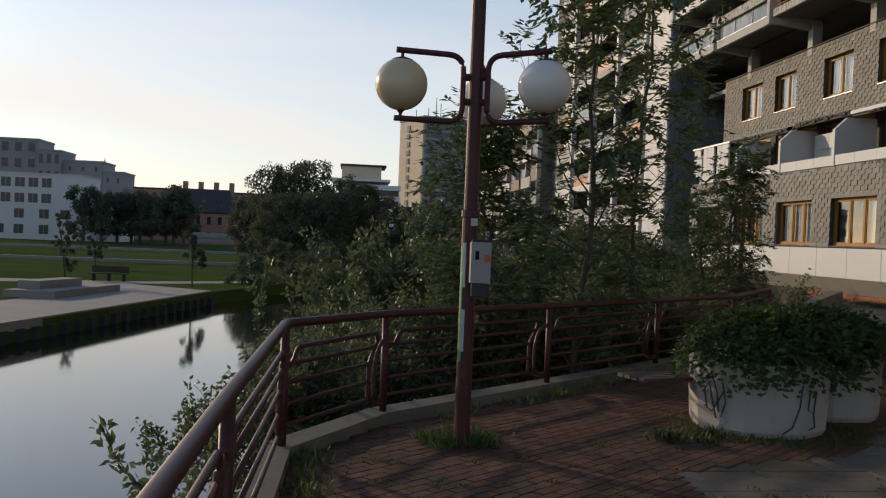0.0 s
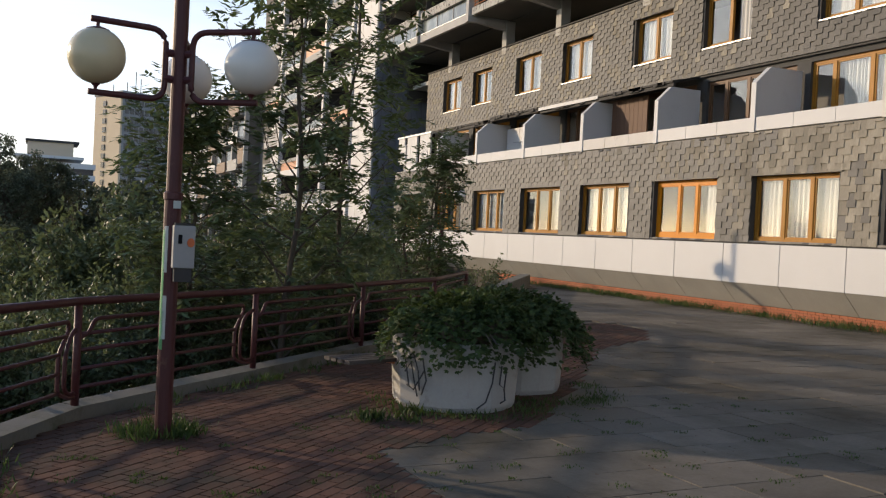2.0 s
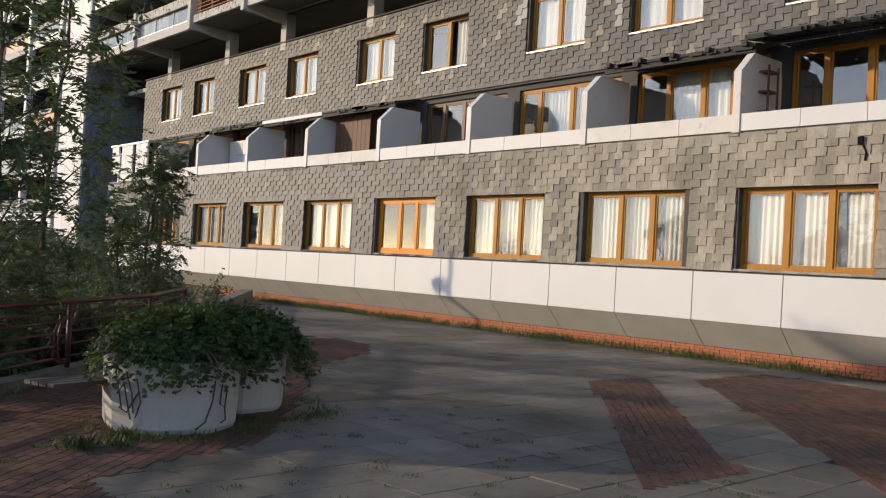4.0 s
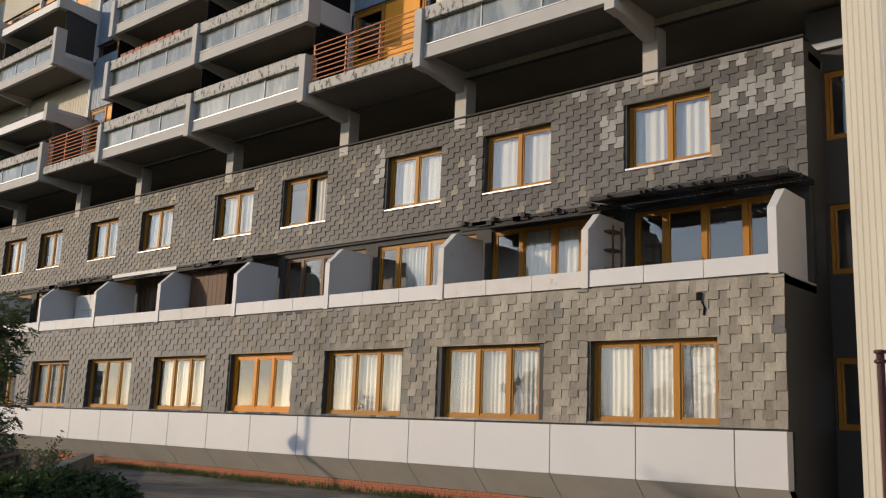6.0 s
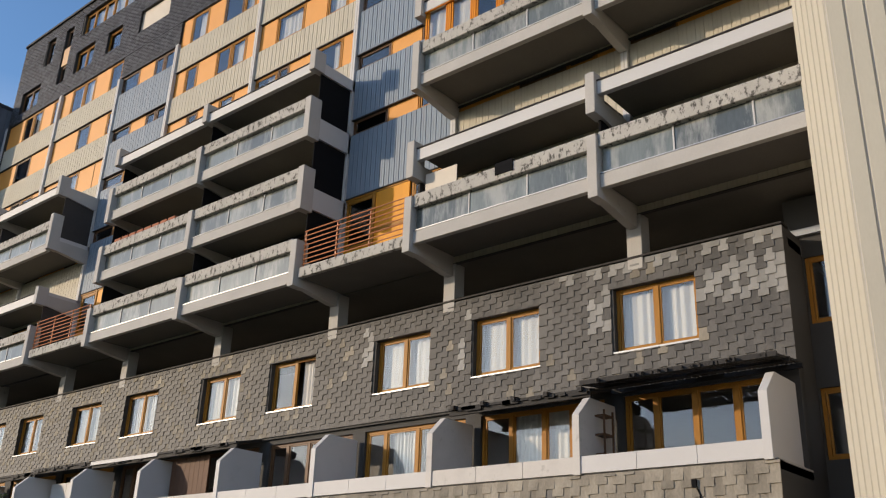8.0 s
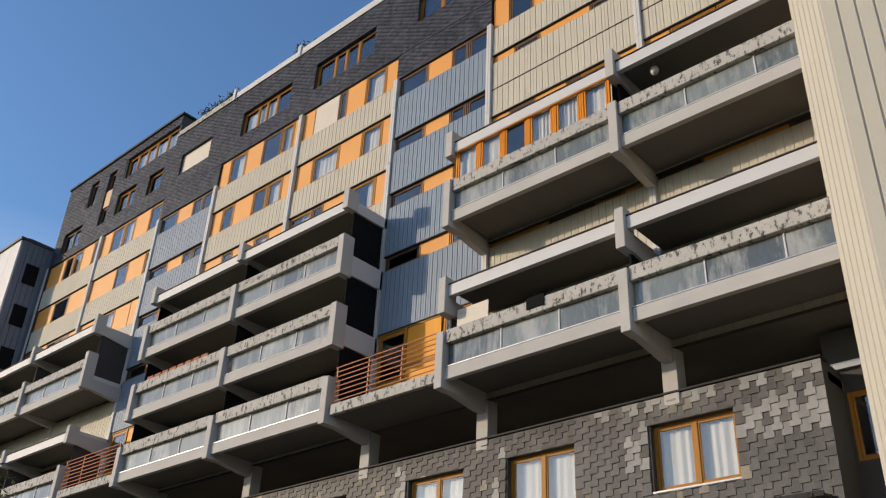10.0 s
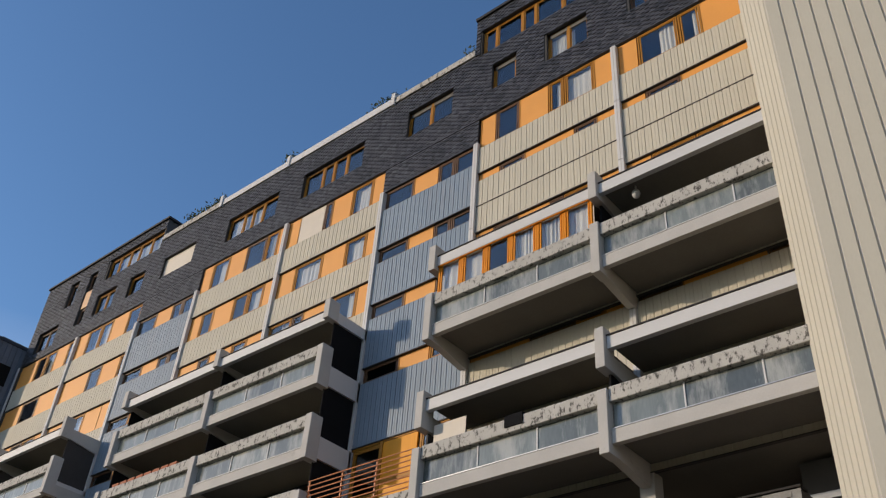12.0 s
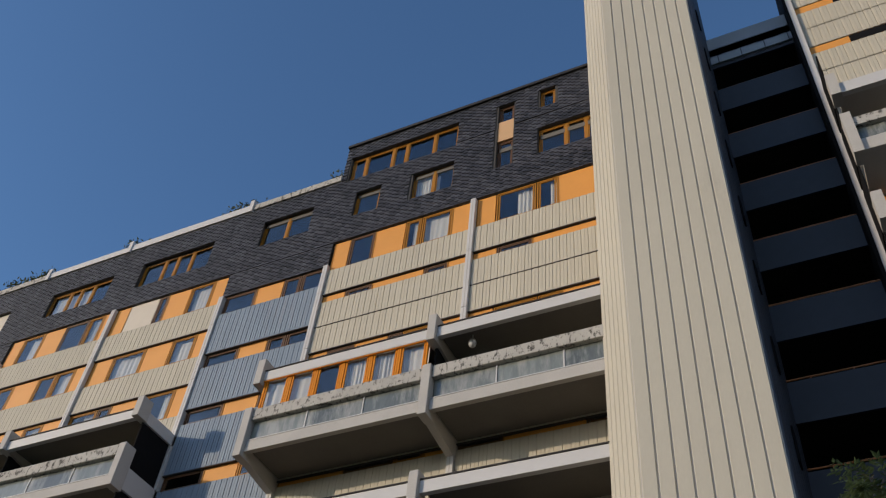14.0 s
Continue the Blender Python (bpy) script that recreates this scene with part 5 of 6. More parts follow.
def ash(label, at, h, crown, seed, boughs, low=0.12, stalk=0.30, size=0.14, per=2):
    """A slender young ash: one leader with rising side boughs, leaves in open sprays towards their ends."""
    r = random.Random(seed)
    t = thing("ash_tree", label, "tree")
    m, lv = Mesh(), Leaves()
    base = Vector(at)
    lead = [base]
    for k in range(12):
        lead.append(lead[-1] + Vector((r.gauss(0, 0.05), r.gauss(0, 0.05), h / 12)))
    m.tube(lead, 0.055, 8, 0.012)
    for b in range(boughs):
        f = low + (1 - low) * (b + r.random()) / boughs
        k = min(11, int(f * 12))
        p = lead[k].lerp(lead[k + 1], f * 12 - k)
        a = b * 2.4 + r.uniform(-0.4, 0.4)
        ln = crown * (0.55 + 0.6 * math.sin(math.pi * min(1, f * 0.85 + 0.12))) * r.uniform(0.7, 1.15)
        d = Vector((math.cos(a), math.sin(a), r.uniform(0.5, 1.0))).normalized()
        pts = [p]
        for s in range(6):
            d = (d + rand_dir(r) * 0.16 + Vector((0, 0, 0.06))).normalized()
            pts.append(pts[-1] + d * ln / 6)
        m.tube(pts, 0.02 * (1.2 - f), 5, 0.004)
        for s in range(2, 7):
            for _ in range(per):
                dd = (d * 0.5 + rand_dir(r, 0.1)).normalized()
                tw = pts[s] + dd * r.uniform(0.05, 0.3)
                m.tube([pts[s], tw], 0.004, 3)
                for _k in range(2):
                    pinnate(lv, r, tw, (dd + rand_dir(r) * 0.7).normalized(), stalk * r.uniform(0.7, 1.2), 5, size)
    for _ in range(10):
        pinnate(lv, r, lead[12], rand_dir(r, 0.4), stalk, 5, size)
    part("trunk", m, BARK, t)
    c = new("crown", lv.data("crown", LEAF))
    c.parent = t


ash("young ash tree with sparse leaves behind the railing", (3.15, 12.5, -1.1), 6.9, 1.45, 5, 34, size=0.165, per=2)
ash("tall thin ash tree with sparse leaves by the terrace", (4.6, 14.4, -1.2), 7.6, 1.25, 11, 26, 0.15, size=0.165, per=2)
ash("thin ash tree with a bare lower trunk", (2.0, 13.2, -1.3), 4.6, 1.1, 17, 24, 0.2, size=0.16, per=3)
ash("leafy young tree beside the terrace wall", (7.7, 18.2, -1.0), 4.4, 0.75, 21, 30, 0.1, 0.24, 0.14, 3)
ash("leafy young tree by the low wall", (6.4, 16.4, -1.0), 3.2, 0.8, 23, 18, 0.1, 0.22, 0.12, 3)
ash("tall tree in front of the access galleries", (12.0, -0.2, 0.0), 8.6, 0.9, 29, 40, 0.3, per=3)
SHRUB = dict(kind="bush", wiggle=0.22, lift=0.05, leafy=1, per=2, stalk=0.15, size=0.085, forks=3, open=0.7)
r = random.Random(3)
for k in range(24):
    s = k / 23
    x = -1.0 + 8.8 * s + r.uniform(-0.3, 0.3)
    y = 9.7 + 8.0 * s + r.uniform(0.0, 1.8)
    hgt = 0.8 if k < 5 else r.uniform(0.9, 1.2)
    tree("shrub", "dense green shrub on the river bank behind the railing", (x, y, -1.5), [(r.uniform(-0.4, 0.4), r.uniform(-0.4, 0.4), (r.uniform(-0.35, 0.35), r.uniform(-0.3, 0.3)), hgt * r.uniform(0.8, 1.15), 0.022, 3) for _ in range(3)], SHRUB, 100 + k, BUSH, "shrub", "bank shrubs")
for k, (x, y, z, hh) in enumerate(((-1.0, 5.4, -1.3, 0.9), (-0.95, 4.4, -1.0, 0.62), (-1.25, 6.3, -1.4, 0.75), (-0.9, 9.3, -1.3, 0.9), (-0.5, 10.0, -1.3, 1.15))):
    tree("sapling", "slender leafy sapling growing over the water", (x, y, z), [(0, 0, (0.02, 0.05), hh, 0.012, 2), (0.12, 0.1, (0.15, 0), hh * 0.7, 0.01, 2)], dict(SHRUB, lift=0.16, per=3, stalk=0.06, size=0.075, forks=2, open=0.5), 300 + k, BUSH, "sapling", "saplings over the water")
BACKB = dict(SHRUB, size=0.16, stalk=0.3, per=4)
for k in range(12):
    x, y = 1.5 + 1.2 * k + r.uniform(-0.5, 0.5), 19 + 1.9 * k + r.uniform(-2, 2)
    tree("bank_tree", "bushy tree on the far river bank", (min(x, 14.0), y, -2.6), [(r.uniform(-0.5, 0.5), r.uniform(-0.5, 0.5), (r.uniform(-0.3, 0.3), r.uniform(-0.3, 0.3)), r.uniform(1.5, 2.1), 0.05, 3) for _ in range(3)], BACKB, 200 + k, BUSH, "tree", "bank trees")


def lobed_leaf(lv, r, p, d, n, size):
    """A leaf of three pointed lobes."""
    side = d.cross(n).normalized()
    for a in (-0.75, 0.0, 0.75):
        dd = (d * math.cos(a) + side * math.sin(a)).normalized()
        lv.leaf(p, dd, (n + rand_dir(r) * 0.2).normalized(), size * (1.0 if a == 0 else 0.8), size * 0.5)


def mound(lv, r, cx, cy, rx, ry, z0, z1, n, size, droop):
    """Layers of drooping leaves over a low lumpy dome, with hanging runners at its edge."""
    for _ in range(n):
        a = r.uniform(0, 2 * math.pi)
        e = r.random() ** 0.55
        lump = 1 + 0.09 * math.sin(3 * a + cx) + 0.06 * math.sin(7 * a + cy) + 0.05 * math.sin(13 * a)
        rad = e * lump * r.uniform(0.93, 1.03)
        top = z0 + (z1 - z0) * math.sqrt(max(0.0, 1 - min(1, e) ** 2.6))
        zz = top * (1 + 0.05 * math.sin(9 * a + 11 * e) + 0.03 * math.sin(17 * a - 7 * e)) + r.uniform(-0.09, 0.015)
        p = Vector((cx + rx * rad * math.cos(a), cy + ry * rad * math.sin(a), zz))
        out = Vector((math.cos(a) * e, math.sin(a) * e, 0.25)).normalized()
        d = (out + rand_dir(r) * 0.55 + Vector((0, 0, -0.75 * e))).normalized()
        nrm = (Vector((math.cos(a) * e, math.sin(a) * e, 1.15 - 0.8 * e)) + rand_dir(r) * 0.35).normalized()
        lobed_leaf(lv, r, p, d, nrm, size * r.uniform(0.7, 1.25))
    for _ in range(int(34 * rx)):
        a, drop = r.uniform(0, 2 * math.pi), r.random() ** 1.8 * droop
        for k in range(int(3 + drop * 22)):
            t = k / 22
            p = Vector((cx + rx * (0.9 + 0.08 * r.random()) * math.cos(a), cy + ry * (0.9 + 0.08 * r.random()) * math.sin(a), z0 - t + 0.05))
            out = Vector((math.cos(a), math.sin(a), -0.6))
            lobed_leaf(lv, r, p, (out + rand_dir(r) * 0.7).normalized(), (Vector((math.cos(a), math.sin(a), 0.4)) + rand_dir(r) * 0.4).normalized(), size * r.uniform(0.6, 1.0))


lv = Leaves()
mound(lv, random.Random(9), 4.0, 8.56, 0.82, 0.82, 0.52, 1.05, 4400, 0.062, 0.12)
mound(lv, random.Random(10), 4.95, 9.2, 0.90, 0.90, 0.40, 1.06, 4600, 0.062, 0.22)
mound(lv, random.Random(12), 4.5, 8.9, 0.78, 0.78, 0.7, 1.07, 2200, 0.062, 0.05)
plant = thing("planter_shrub", "dense trailing green shrub spilling over the planters", "shrub")
c = new("foliage", lv.data("foliage", IVY))
c.parent = plant
twigs = Mesh()
r = random.Random(4)
for _ in range(60):
    a, e = r.uniform(0, 6.28), r.uniform(0.3, 0.8)
    cx, cy = (4.05, 8.52) if r.random() < 0.5 else (5.0, 9.25)
    twigs.tube([(cx + 0.2 * math.cos(a), cy + 0.2 * math.sin(a), 0.58), (cx + 0.5 * e * math.cos(a), cy + 0.5 * e * math.sin(a), 0.88), (cx + e * math.cos(a), cy + e * math.sin(a), 0.92 - 0.3 * e)], 0.008, 4)
part("twig", twigs, BARK, plant)
part("stem_core", Mesh().lathe(4.05, 8.52, [(0.3, 0.57), (0.52, 0.70), (0.45, 0.86), (0.05, 0.95)], 14).lathe(4.95, 9.25, [(0.3, 0.53), (0.52, 0.70), (0.45, 0.86), (0.05, 0.95)], 14), BARK, plant)


def tufts(name, label, spots, seed, h=0.12, n=30, spread=0.12, material=None):
    r = random.Random(seed)
    lv = Leaves()
    for x, y, s in spots:
        for _ in range(int(n * s)):
            p = Vector((x + r.gauss(0, spread * s), y + r.gauss(0, spread * s), 0.0))
            d = (Vector((0, 0, 1)) + rand_dir(r) * 0.6).normalized()
            lv.leaf(p, d, rand_dir(r), h * r.uniform(0.5, 1.3), 0.012 if material is None else 0.03)
    ob = new(name, lv.data(name, material or GRASSM))
    return tagged(ob, label, "grass", kind="stuff")


r = random.Random(8)
tufts("grass_tuft", "green grass tuft round the foot of the lamp", [(0.99 + r.gauss(0, 0.16), 7.47 + r.gauss(0, 0.12), 1.0) for _ in range(14)], 1, 0.13, 40, 0.09)
tufts("grass_strip", "weeds growing along the apartment block's base", [(17.0 + r.uniform(-0.25, 0.4), 7 + 24 * r.random(), r.uniform(0.4, 1.4)) for _ in range(150)], 2, 0.2, 46, 0.18)
tufts("planter_weeds", "weeds and grass round the planters", [(4.05 + 0.78 * math.cos(a), 8.52 + 0.78 * math.sin(a), 1.0) for a in [r.uniform(2.2, 6.0) for _ in range(15)]] + [(5.2 + 0.8 * math.cos(a), 9.1 + 0.8 * math.sin(a), 0.9) for a in [r.uniform(3.6, 6.5) for _ in range(14)]], 3, 0.06, 40, 0.12)
tufts("curb_weeds", "weeds in the joint along the curb", [(0.55 + 3.6 * s + r.uniform(0.02, 0.2), 8.35 + 3.6 * s - r.uniform(0, 0.12), r.uniform(0.3, 0.9)) for s in [r.random() for _ in range(26)]] + [(-0.28 + r.uniform(0, 0.15), r.uniform(3, 7.2), 0.8) for _ in range(26)], 4, 0.09, 26, 0.1)
tufts("broadleaf_weeds", "broad-leaved weeds beside the bench", [(2.95 + r.gauss(0, 0.15), 7.9 + r.gauss(0, 0.12), 1.0) for _ in range(5)], 5, 0.12, 24, 0.08, IVY)
tufts("joint_moss", "small green moss cushions in the paving joints", [(r.uniform(0.2, 7.5), r.uniform(3.6, 8.4), r.uniform(0.2, 0.5)) for _ in range(150)], 6, 0.022, 60, 0.10)
litter = Leaves()
r = random.Random(15)
for _ in range(260):
    litter.leaf(Vector((r.uniform(-0.1, 7), r.uniform(3.2, 9.5), 0.006)), Vector((r.uniform(-1, 1), r.uniform(-1, 1), 0.05)).normalized(), Vector((0, 0, 1)), r.uniform(0.02, 0.05), 0.02)
tagged(new("leaf_litter", litter.data("leaf_litter", PAVER)), "scattered dry leaves on the paving", "leaves", kind="stuff")
roofp = Leaves()
for _ in range(900):
    y = r.choice((16.4, 20.8, 21.6, 27.2, 32.5, 33.4, 34.6)) + r.gauss(0, 0.25)
    roofp.leaf(Vector((18.75 + r.uniform(-0.1, 0.2), y, 30.45 + r.random() ** 1.5 * 0.8)), rand_dir(r, 0.8), rand_dir(r), 0.2, 0.09)
tagged(new("roof_plants", roofp.data("roof_plants", FARLEAF)), "dark plants along the roof parapet", "plants", kind="stuff")


# ---- the town across the river ----
def house(name, label, x0, x1, y, z1, rows, cols, material, depth=12.0, z0=-1.85, win=(0.5, 0.55), flat=True, group=""):
    h = thing(name, label, "building", group)
    part("wall", Mesh().box(x0, x1, y, y + depth, z0, z1), material, h)
    part("roof", Mesh().box(x0 - 0.2, x1 + 0.2, y - 0.2, y + depth, z1 + 0.004, z1 + 0.4), FARROOF if not flat else FARGREY, h)
    sh, sw = (z1 - z0) / rows, (x1 - x0) / cols
    for i in range(rows):
        for j in range(cols):
            cx, cz = x0 + sw * (j + 0.5), z0 + sh * (i + 0.55)
            w = part("window", Mesh().box(cx - sw * win[0] / 2, cx + sw * win[0] / 2, y - 0.06, y - 0.004, cz - sh * win[1] / 2, cz + sh * win[1] / 2), FARGLASS, h)
            part("sill", Mesh().box(cx - sw * win[0] / 2, cx + sw * win[0] / 2, y - 0.16, y - 0.004, cz - sh * win[1] / 2 - 0.12, cz - sh * win[1] / 2 - 0.004), FARGREY, w)
    return h


white_house = thing("white_house", "white rendered house with square windows and a blank side", "building")
part("wall", Mesh().box(-66.5, -49.5, 180, 192, -1.85, 10.4), FARWHITE, white_house)
part("roof_edge", Mesh().box(-66.7, -49.3, 179.8, 192, 10.404, 10.6), FARWHITE, white_house)
for zc in (8.8, 5.9, 3.0, 0.1):
    for xc in ((-65.8, -63.4, -60.9, -58.5, -56.1), (-65.8, -63.4, -60.9, -58.5, -56.1), (-65.8, -60.9, -56.4, -52.6), (-64.4, -60.9, -56.4))[int((8.9 - zc) / 2.8)]:
        w = part("window", Mesh().box(xc - 0.85, xc + 0.85, 179.92, 179.996, zc - 0.85, zc + 0.85), FARGLASS, white_house)
        part("mullion", Mesh().box(xc - 0.06, xc + 0.06, 179.86, 179.91, zc - 0.85, zc + 0.85), FARGREY, w)
house("white_house", "low white rendered house with narrow windows", -50.6, -44.0, 186, 6.3, 2, 5, FARWHITE, win=(0.22, 0.5))
house("grey_block", "large grey stepped apartment block", -92, -73.9, 230, 20.8, 6, 6, FARGREY)
house("grey_block", "large grey stepped apartment block, lower part", -73.8, -68.4, 229, 18.3, 5, 3, FARGREY)
house("grey_block", "grey apartment block with a plain end", -68.3, -59.2, 231, 16.2, 5, 3, FARGREY, win=(0.2, 0.3))
house("grey_block", "low grey apartment block with a plain end", -59.1, -54.3, 231, 13.9, 4, 2, FARGREY, win=(0.2, 0.3))
part("spire", Mesh().lathe(-66.1, 260, [(0.8, 0), (0.8, 16.5), (0.6, 17.2), (0.25, 18), (0.02, 19.6)], 8), FARROOF, thing("church_spire", "small dark church spire behind the roofs", "spire"))
pink = house("pink_house", "old pink house with a dark tiled roof and dormers", -37.0, -23.6, 200, 4.6, 2, 6, FARPINK, flat=False, win=(0.35, 0.5))
part("hip_roof", Mesh().add([(-38, 199.5, 4.9), (-23, 199.5, 4.9), (-23, 212, 4.9), (-38, 212, 4.9), (-35, 206, 10.0), (-26, 206, 10.0)], [(0, 1, 5, 4), (1, 2, 5), (2, 3, 4, 5), (3, 0, 4)]), FARROOF, pink)
for k in range(4):
    part("skylight", Mesh().box(-34 + 3 * k, -33.2 + 3 * k, 202.0, 202.2, 7.0, 7.6), FARGLASS, pink)
    part("chimney", Mesh().box(-36 + 3.3 * k, -35 + 3.3 * k, 207, 208, 9.0, 11.6), FARPINK, pink)
house("brown_house", "brown brick house behind the trees", -52, -36, 232, 10.5, 3, 8, FARPINK, flat=False)
house("brown_house", "brown brick house with balconies", -30.5, -20.5, 236, 10.3, 4, 6, FARPINK, flat=False)
off = thing("white_office", "white office building with dark ribbon windows", "building")
part("core", Mesh().box(-2.5, 12.2, 230, 246, -1.85, 13.4), FARGLASS, off)
for k in range(6):
    part("white_band", Mesh().box(-3.0, 12.6, 229.4, 246, -0.4 + 2.6 * k, 0.8 + 2.6 * k), FARWHITE, off)
part("roof_slab", Mesh().box(-4.5, 10.0, 228.8, 246, 14.6, 15.2), FARWHITE, off)
part("plant_room", Mesh().box(-2.0, 7.8, 232, 244, 15.2, 18.4), FARBEIGE, off)
part("plant_roof", Mesh().box(-2.4, 9.0, 231.6, 244, 18.4, 18.9), FARROOF, off)
annex = thing("office_annex", "long low white office annex with a ribbon window", "building")
part("core", Mesh().box(2, 27, 215, 226, -1.85, 4.0), FARGLASS, annex)
part("white_band", Mesh().box(1.8, 27.2, 214.6, 226, 2.7, 4.2), FARWHITE, annex)
part("white_band", Mesh().box(1.8, 27.2, 214.6, 226, -0.6, 0.6), FARWHITE, annex)
high = thing("office_tower", "tall beige and grey office tower with a window grid", "building")
TA, TB, TC = Vector((16.1, 300)), Vector((22.4, 286)), Vector((46, 297))
part("core", Mesh().prism([tuple(TA), tuple(TB), tuple(TC), tuple(TC + TA - TB)], "z", -1.85, 37.6), FARGREY, high)
part("lit_end_wall", Mesh().prism([tuple(TA + Vector((-0.5, -0.2))), tuple(TB + Vector((-0.5, -0.2))), tuple(TB), tuple(TA)], "z", -1.85, 37.8), FARBEIGE, high)
u = (TB - TA).normalized()
for a, b in ((5.2, 6.9),):
    p, q, nn = TA + u * a, TA + u * b, Vector((u.y, -u.x))
    for i in range(14):
        part("stair_window", Mesh().prism([tuple(p + Vector((-0.72, -0.29))), tuple(q + Vector((-0.72, -0.29))), tuple(q + Vector((-0.5, -0.2))), tuple(p + Vector((-0.5, -0.2)))], "z", 1.0 + 2.6 * i, 2.6 + 2.6 * i), FARGLASS, high)
part("roof_edge", Mesh().prism([tuple(TA + Vector((-0.8, 0))), tuple(TB + Vector((-0.3, -0.8))), tuple(TC + Vector((0, -0.8))), tuple(TC + TA - TB)], "z", 37.9, 38.9), FARGREY, high)
u = (TC - TB).normalized()
nn = Vector((u.y, -u.x)) * 0.1
for i in range(14):
    for j in range(14):
        p, q = TB + u * (0.8 + 1.6 * j), TB + u * (2.0 + 1.6 * j)
        part("window", Mesh().prism([tuple(p + nn), tuple(q + nn), tuple(q + nn * 0.1), tuple(p + nn * 0.1)], "z", 1.2 + 2.6 * i, 2.9 + 2.6 * i), FARGLASS, high)
for k, (x, hh) in enumerate(((21, 3.5), (25, 4.5), (27.5, 8.0), (29, 6))):
    part("mast", Mesh().tube([(x, 305, 39), (x, 305, 39.5 + hh)], 0.12, 5), FARROOF, high)
bridge = thing("bridge", "low concrete footbridge over the river", "bridge")
part("deck", Mesh().box(-24, 18, 148, 151, -0.6, 0.1), QUAY, bridge)
part("parapet", Mesh().box(-24, 18, 147.8, 148, 0.1, 0.9), FARGREY, bridge)
for k in range(4):
    part("pier", Mesh().box(-16 + 9 * k, -15 + 9 * k, 148.3, 150.7, -4, -0.6), QUAY, bridge)


def clump_tree(name, label, x, y, z, w, h, n, size, seed, group, trunk=0.25):
    """A far tree: limbs with many leaf clumps in an uneven crown."""
    r = random.Random(seed)
    t = thing(name, label, "tree", group)
    m, lv = Mesh(), Leaves()
    m.tube([(x, y, z), (x + r.uniform(-.2, .2), y, z + h * 0.35), (x + r.uniform(-.4, .4), y, z + h * 0.8)], trunk, 7, trunk * 0.3)
    lobes = []
    for _ in range(max(6, n // 90)):
        a, e = r.uniform(0, 6.28), r.random() ** 0.5
        zz = r.uniform(0.22, 0.95)
        wid = w * (1 - abs(zz - 0.5) ** 1.6 * 1.5)
        lobes.append((x + wid * e * math.cos(a), y + wid * e * math.sin(a), z + h * zz, r.uniform(0.14, 0.26) * w))
        m.tube([(x, y, z + h * zz * 0.6), lobes[-1][:3]], trunk * 0.3, 4, trunk * 0.06)
    for _ in range(n):
        lx, ly, lz, lr = r.choice(lobes)
        p = Vector((lx, ly, lz)) + rand_dir(r) * lr * r.random() ** 0.4
        lv.leaf(p, rand_dir(r), rand_dir(r, 0.5), size * r.uniform(0.7, 1.3), size * 0.6)
    part("trunk", m, BARK, t)
    c = new("crown", lv.data("crown", FARLEAF))
    c.parent = t


r = random.Random(31)
for k, (x, y, w, h) in enumerate(((-7.2, 92, 3.2, 10.2), (-4.0, 90, 3.6, 10.6), (-0.8, 94, 3.2, 9.6), (1.6, 97, 2.6, 8.8), (-9.3, 96, 2.6, 7.0), (-5.6, 86, 3.0, 7.0), (-2.2, 84, 3.0, 7.2))):
    clump_tree("riverside_tree", "large dark riverside tree", x, y, -1.9, w, h, 9000, 0.24, 400 + k, "riverside trees", 0.3)
for k in range(9):
    clump_tree("park_tree", "dark tree in front of the far houses", -45.5 + 2.1 * k + r.uniform(-.6, .6), 172 + r.uniform(-4, 4), -1.85, 3.6, r.uniform(9.0, 11.2), 4200, 0.42, 420 + k, "park trees", 0.3)
for k, (x, y, h, w) in enumerate(((-16.1, 55.6, 3.6, 0.6), (-19.8, 76.2, 3.7, 0.7), (-8.9, 55.4, 3.3, 0.75), (-29, 98, 4.6, 1.0), (-33, 120, 4.6, 1.0))):
    clump_tree("young_tree", "young tree on the meadow", x, y, -1.85, w, h, 1500, 0.16, 440 + k, "young meadow trees", 0.05)
for k in range(10):
    clump_tree("bank_bush", "low dark bush at the water's edge", -6.5 + 1.1 * k, 60 + 3.2 * k, -2.9, 1.9, r.uniform(2.4, 4.0), 1500, 0.22, 460 + k, "bushes at the water's edge", 0.06)
for k in range(14):
    clump_tree("far_tree", "tree along the far river bend", 4 + 3.0 * k, 104 + 3 * k, -1.9, 3.4, r.uniform(6, 9), 2000, 0.5, 480 + k, "far river trees", 0.25)
for k in range(9):
    clump_tree("park_tree", "dark tree on the meadow, mirrored in the windows", -62 - 5 * (k % 3) + r.uniform(-2, 2), 16 + 7.5 * k, -1.85, 3.6, r.uniform(8.0, 11.5), 1800, 0.5, 520 + k, "park trees", 0.3)
pb = thing("park_bench", "wooden park bench on the meadow", "bench")
for k in range(5):
    part("slat", Mesh().box(-15.5, -13.3, 58.2 + 0.12 * k, 58.28 + 0.12 * k, -1.38, -1.34), SLATWOOD, pb)
part("back", Mesh().box(-15.5, -13.3, 58.85, 58.9, -1.3, -0.9), SLATWOOD, pb)
for x in (-15.3, -14.4, -13.5):
    part("leg", Mesh().box(x - 0.04, x + 0.04, 58.25, 58.85, -1.83, -1.385), DARK, pb)


# ---- slates, bricks and pavers, one by one ----
def slate_tile(w, h, t):
    """One slate, thicker at its lower edge, hung on a wall that faces -x; origin at its lower middle."""
    m = Mesh()
    m.add([(-t, -w / 2, 0), (-t, w / 2, 0), (-0.004, w / 2, h), (-0.004, -w / 2, h), (0, -w / 2, 0), (0, w / 2, 0)],
          [(0, 3, 2, 1), (0, 1, 5, 4), (0, 4, 3), (1, 2, 5)])
    return m


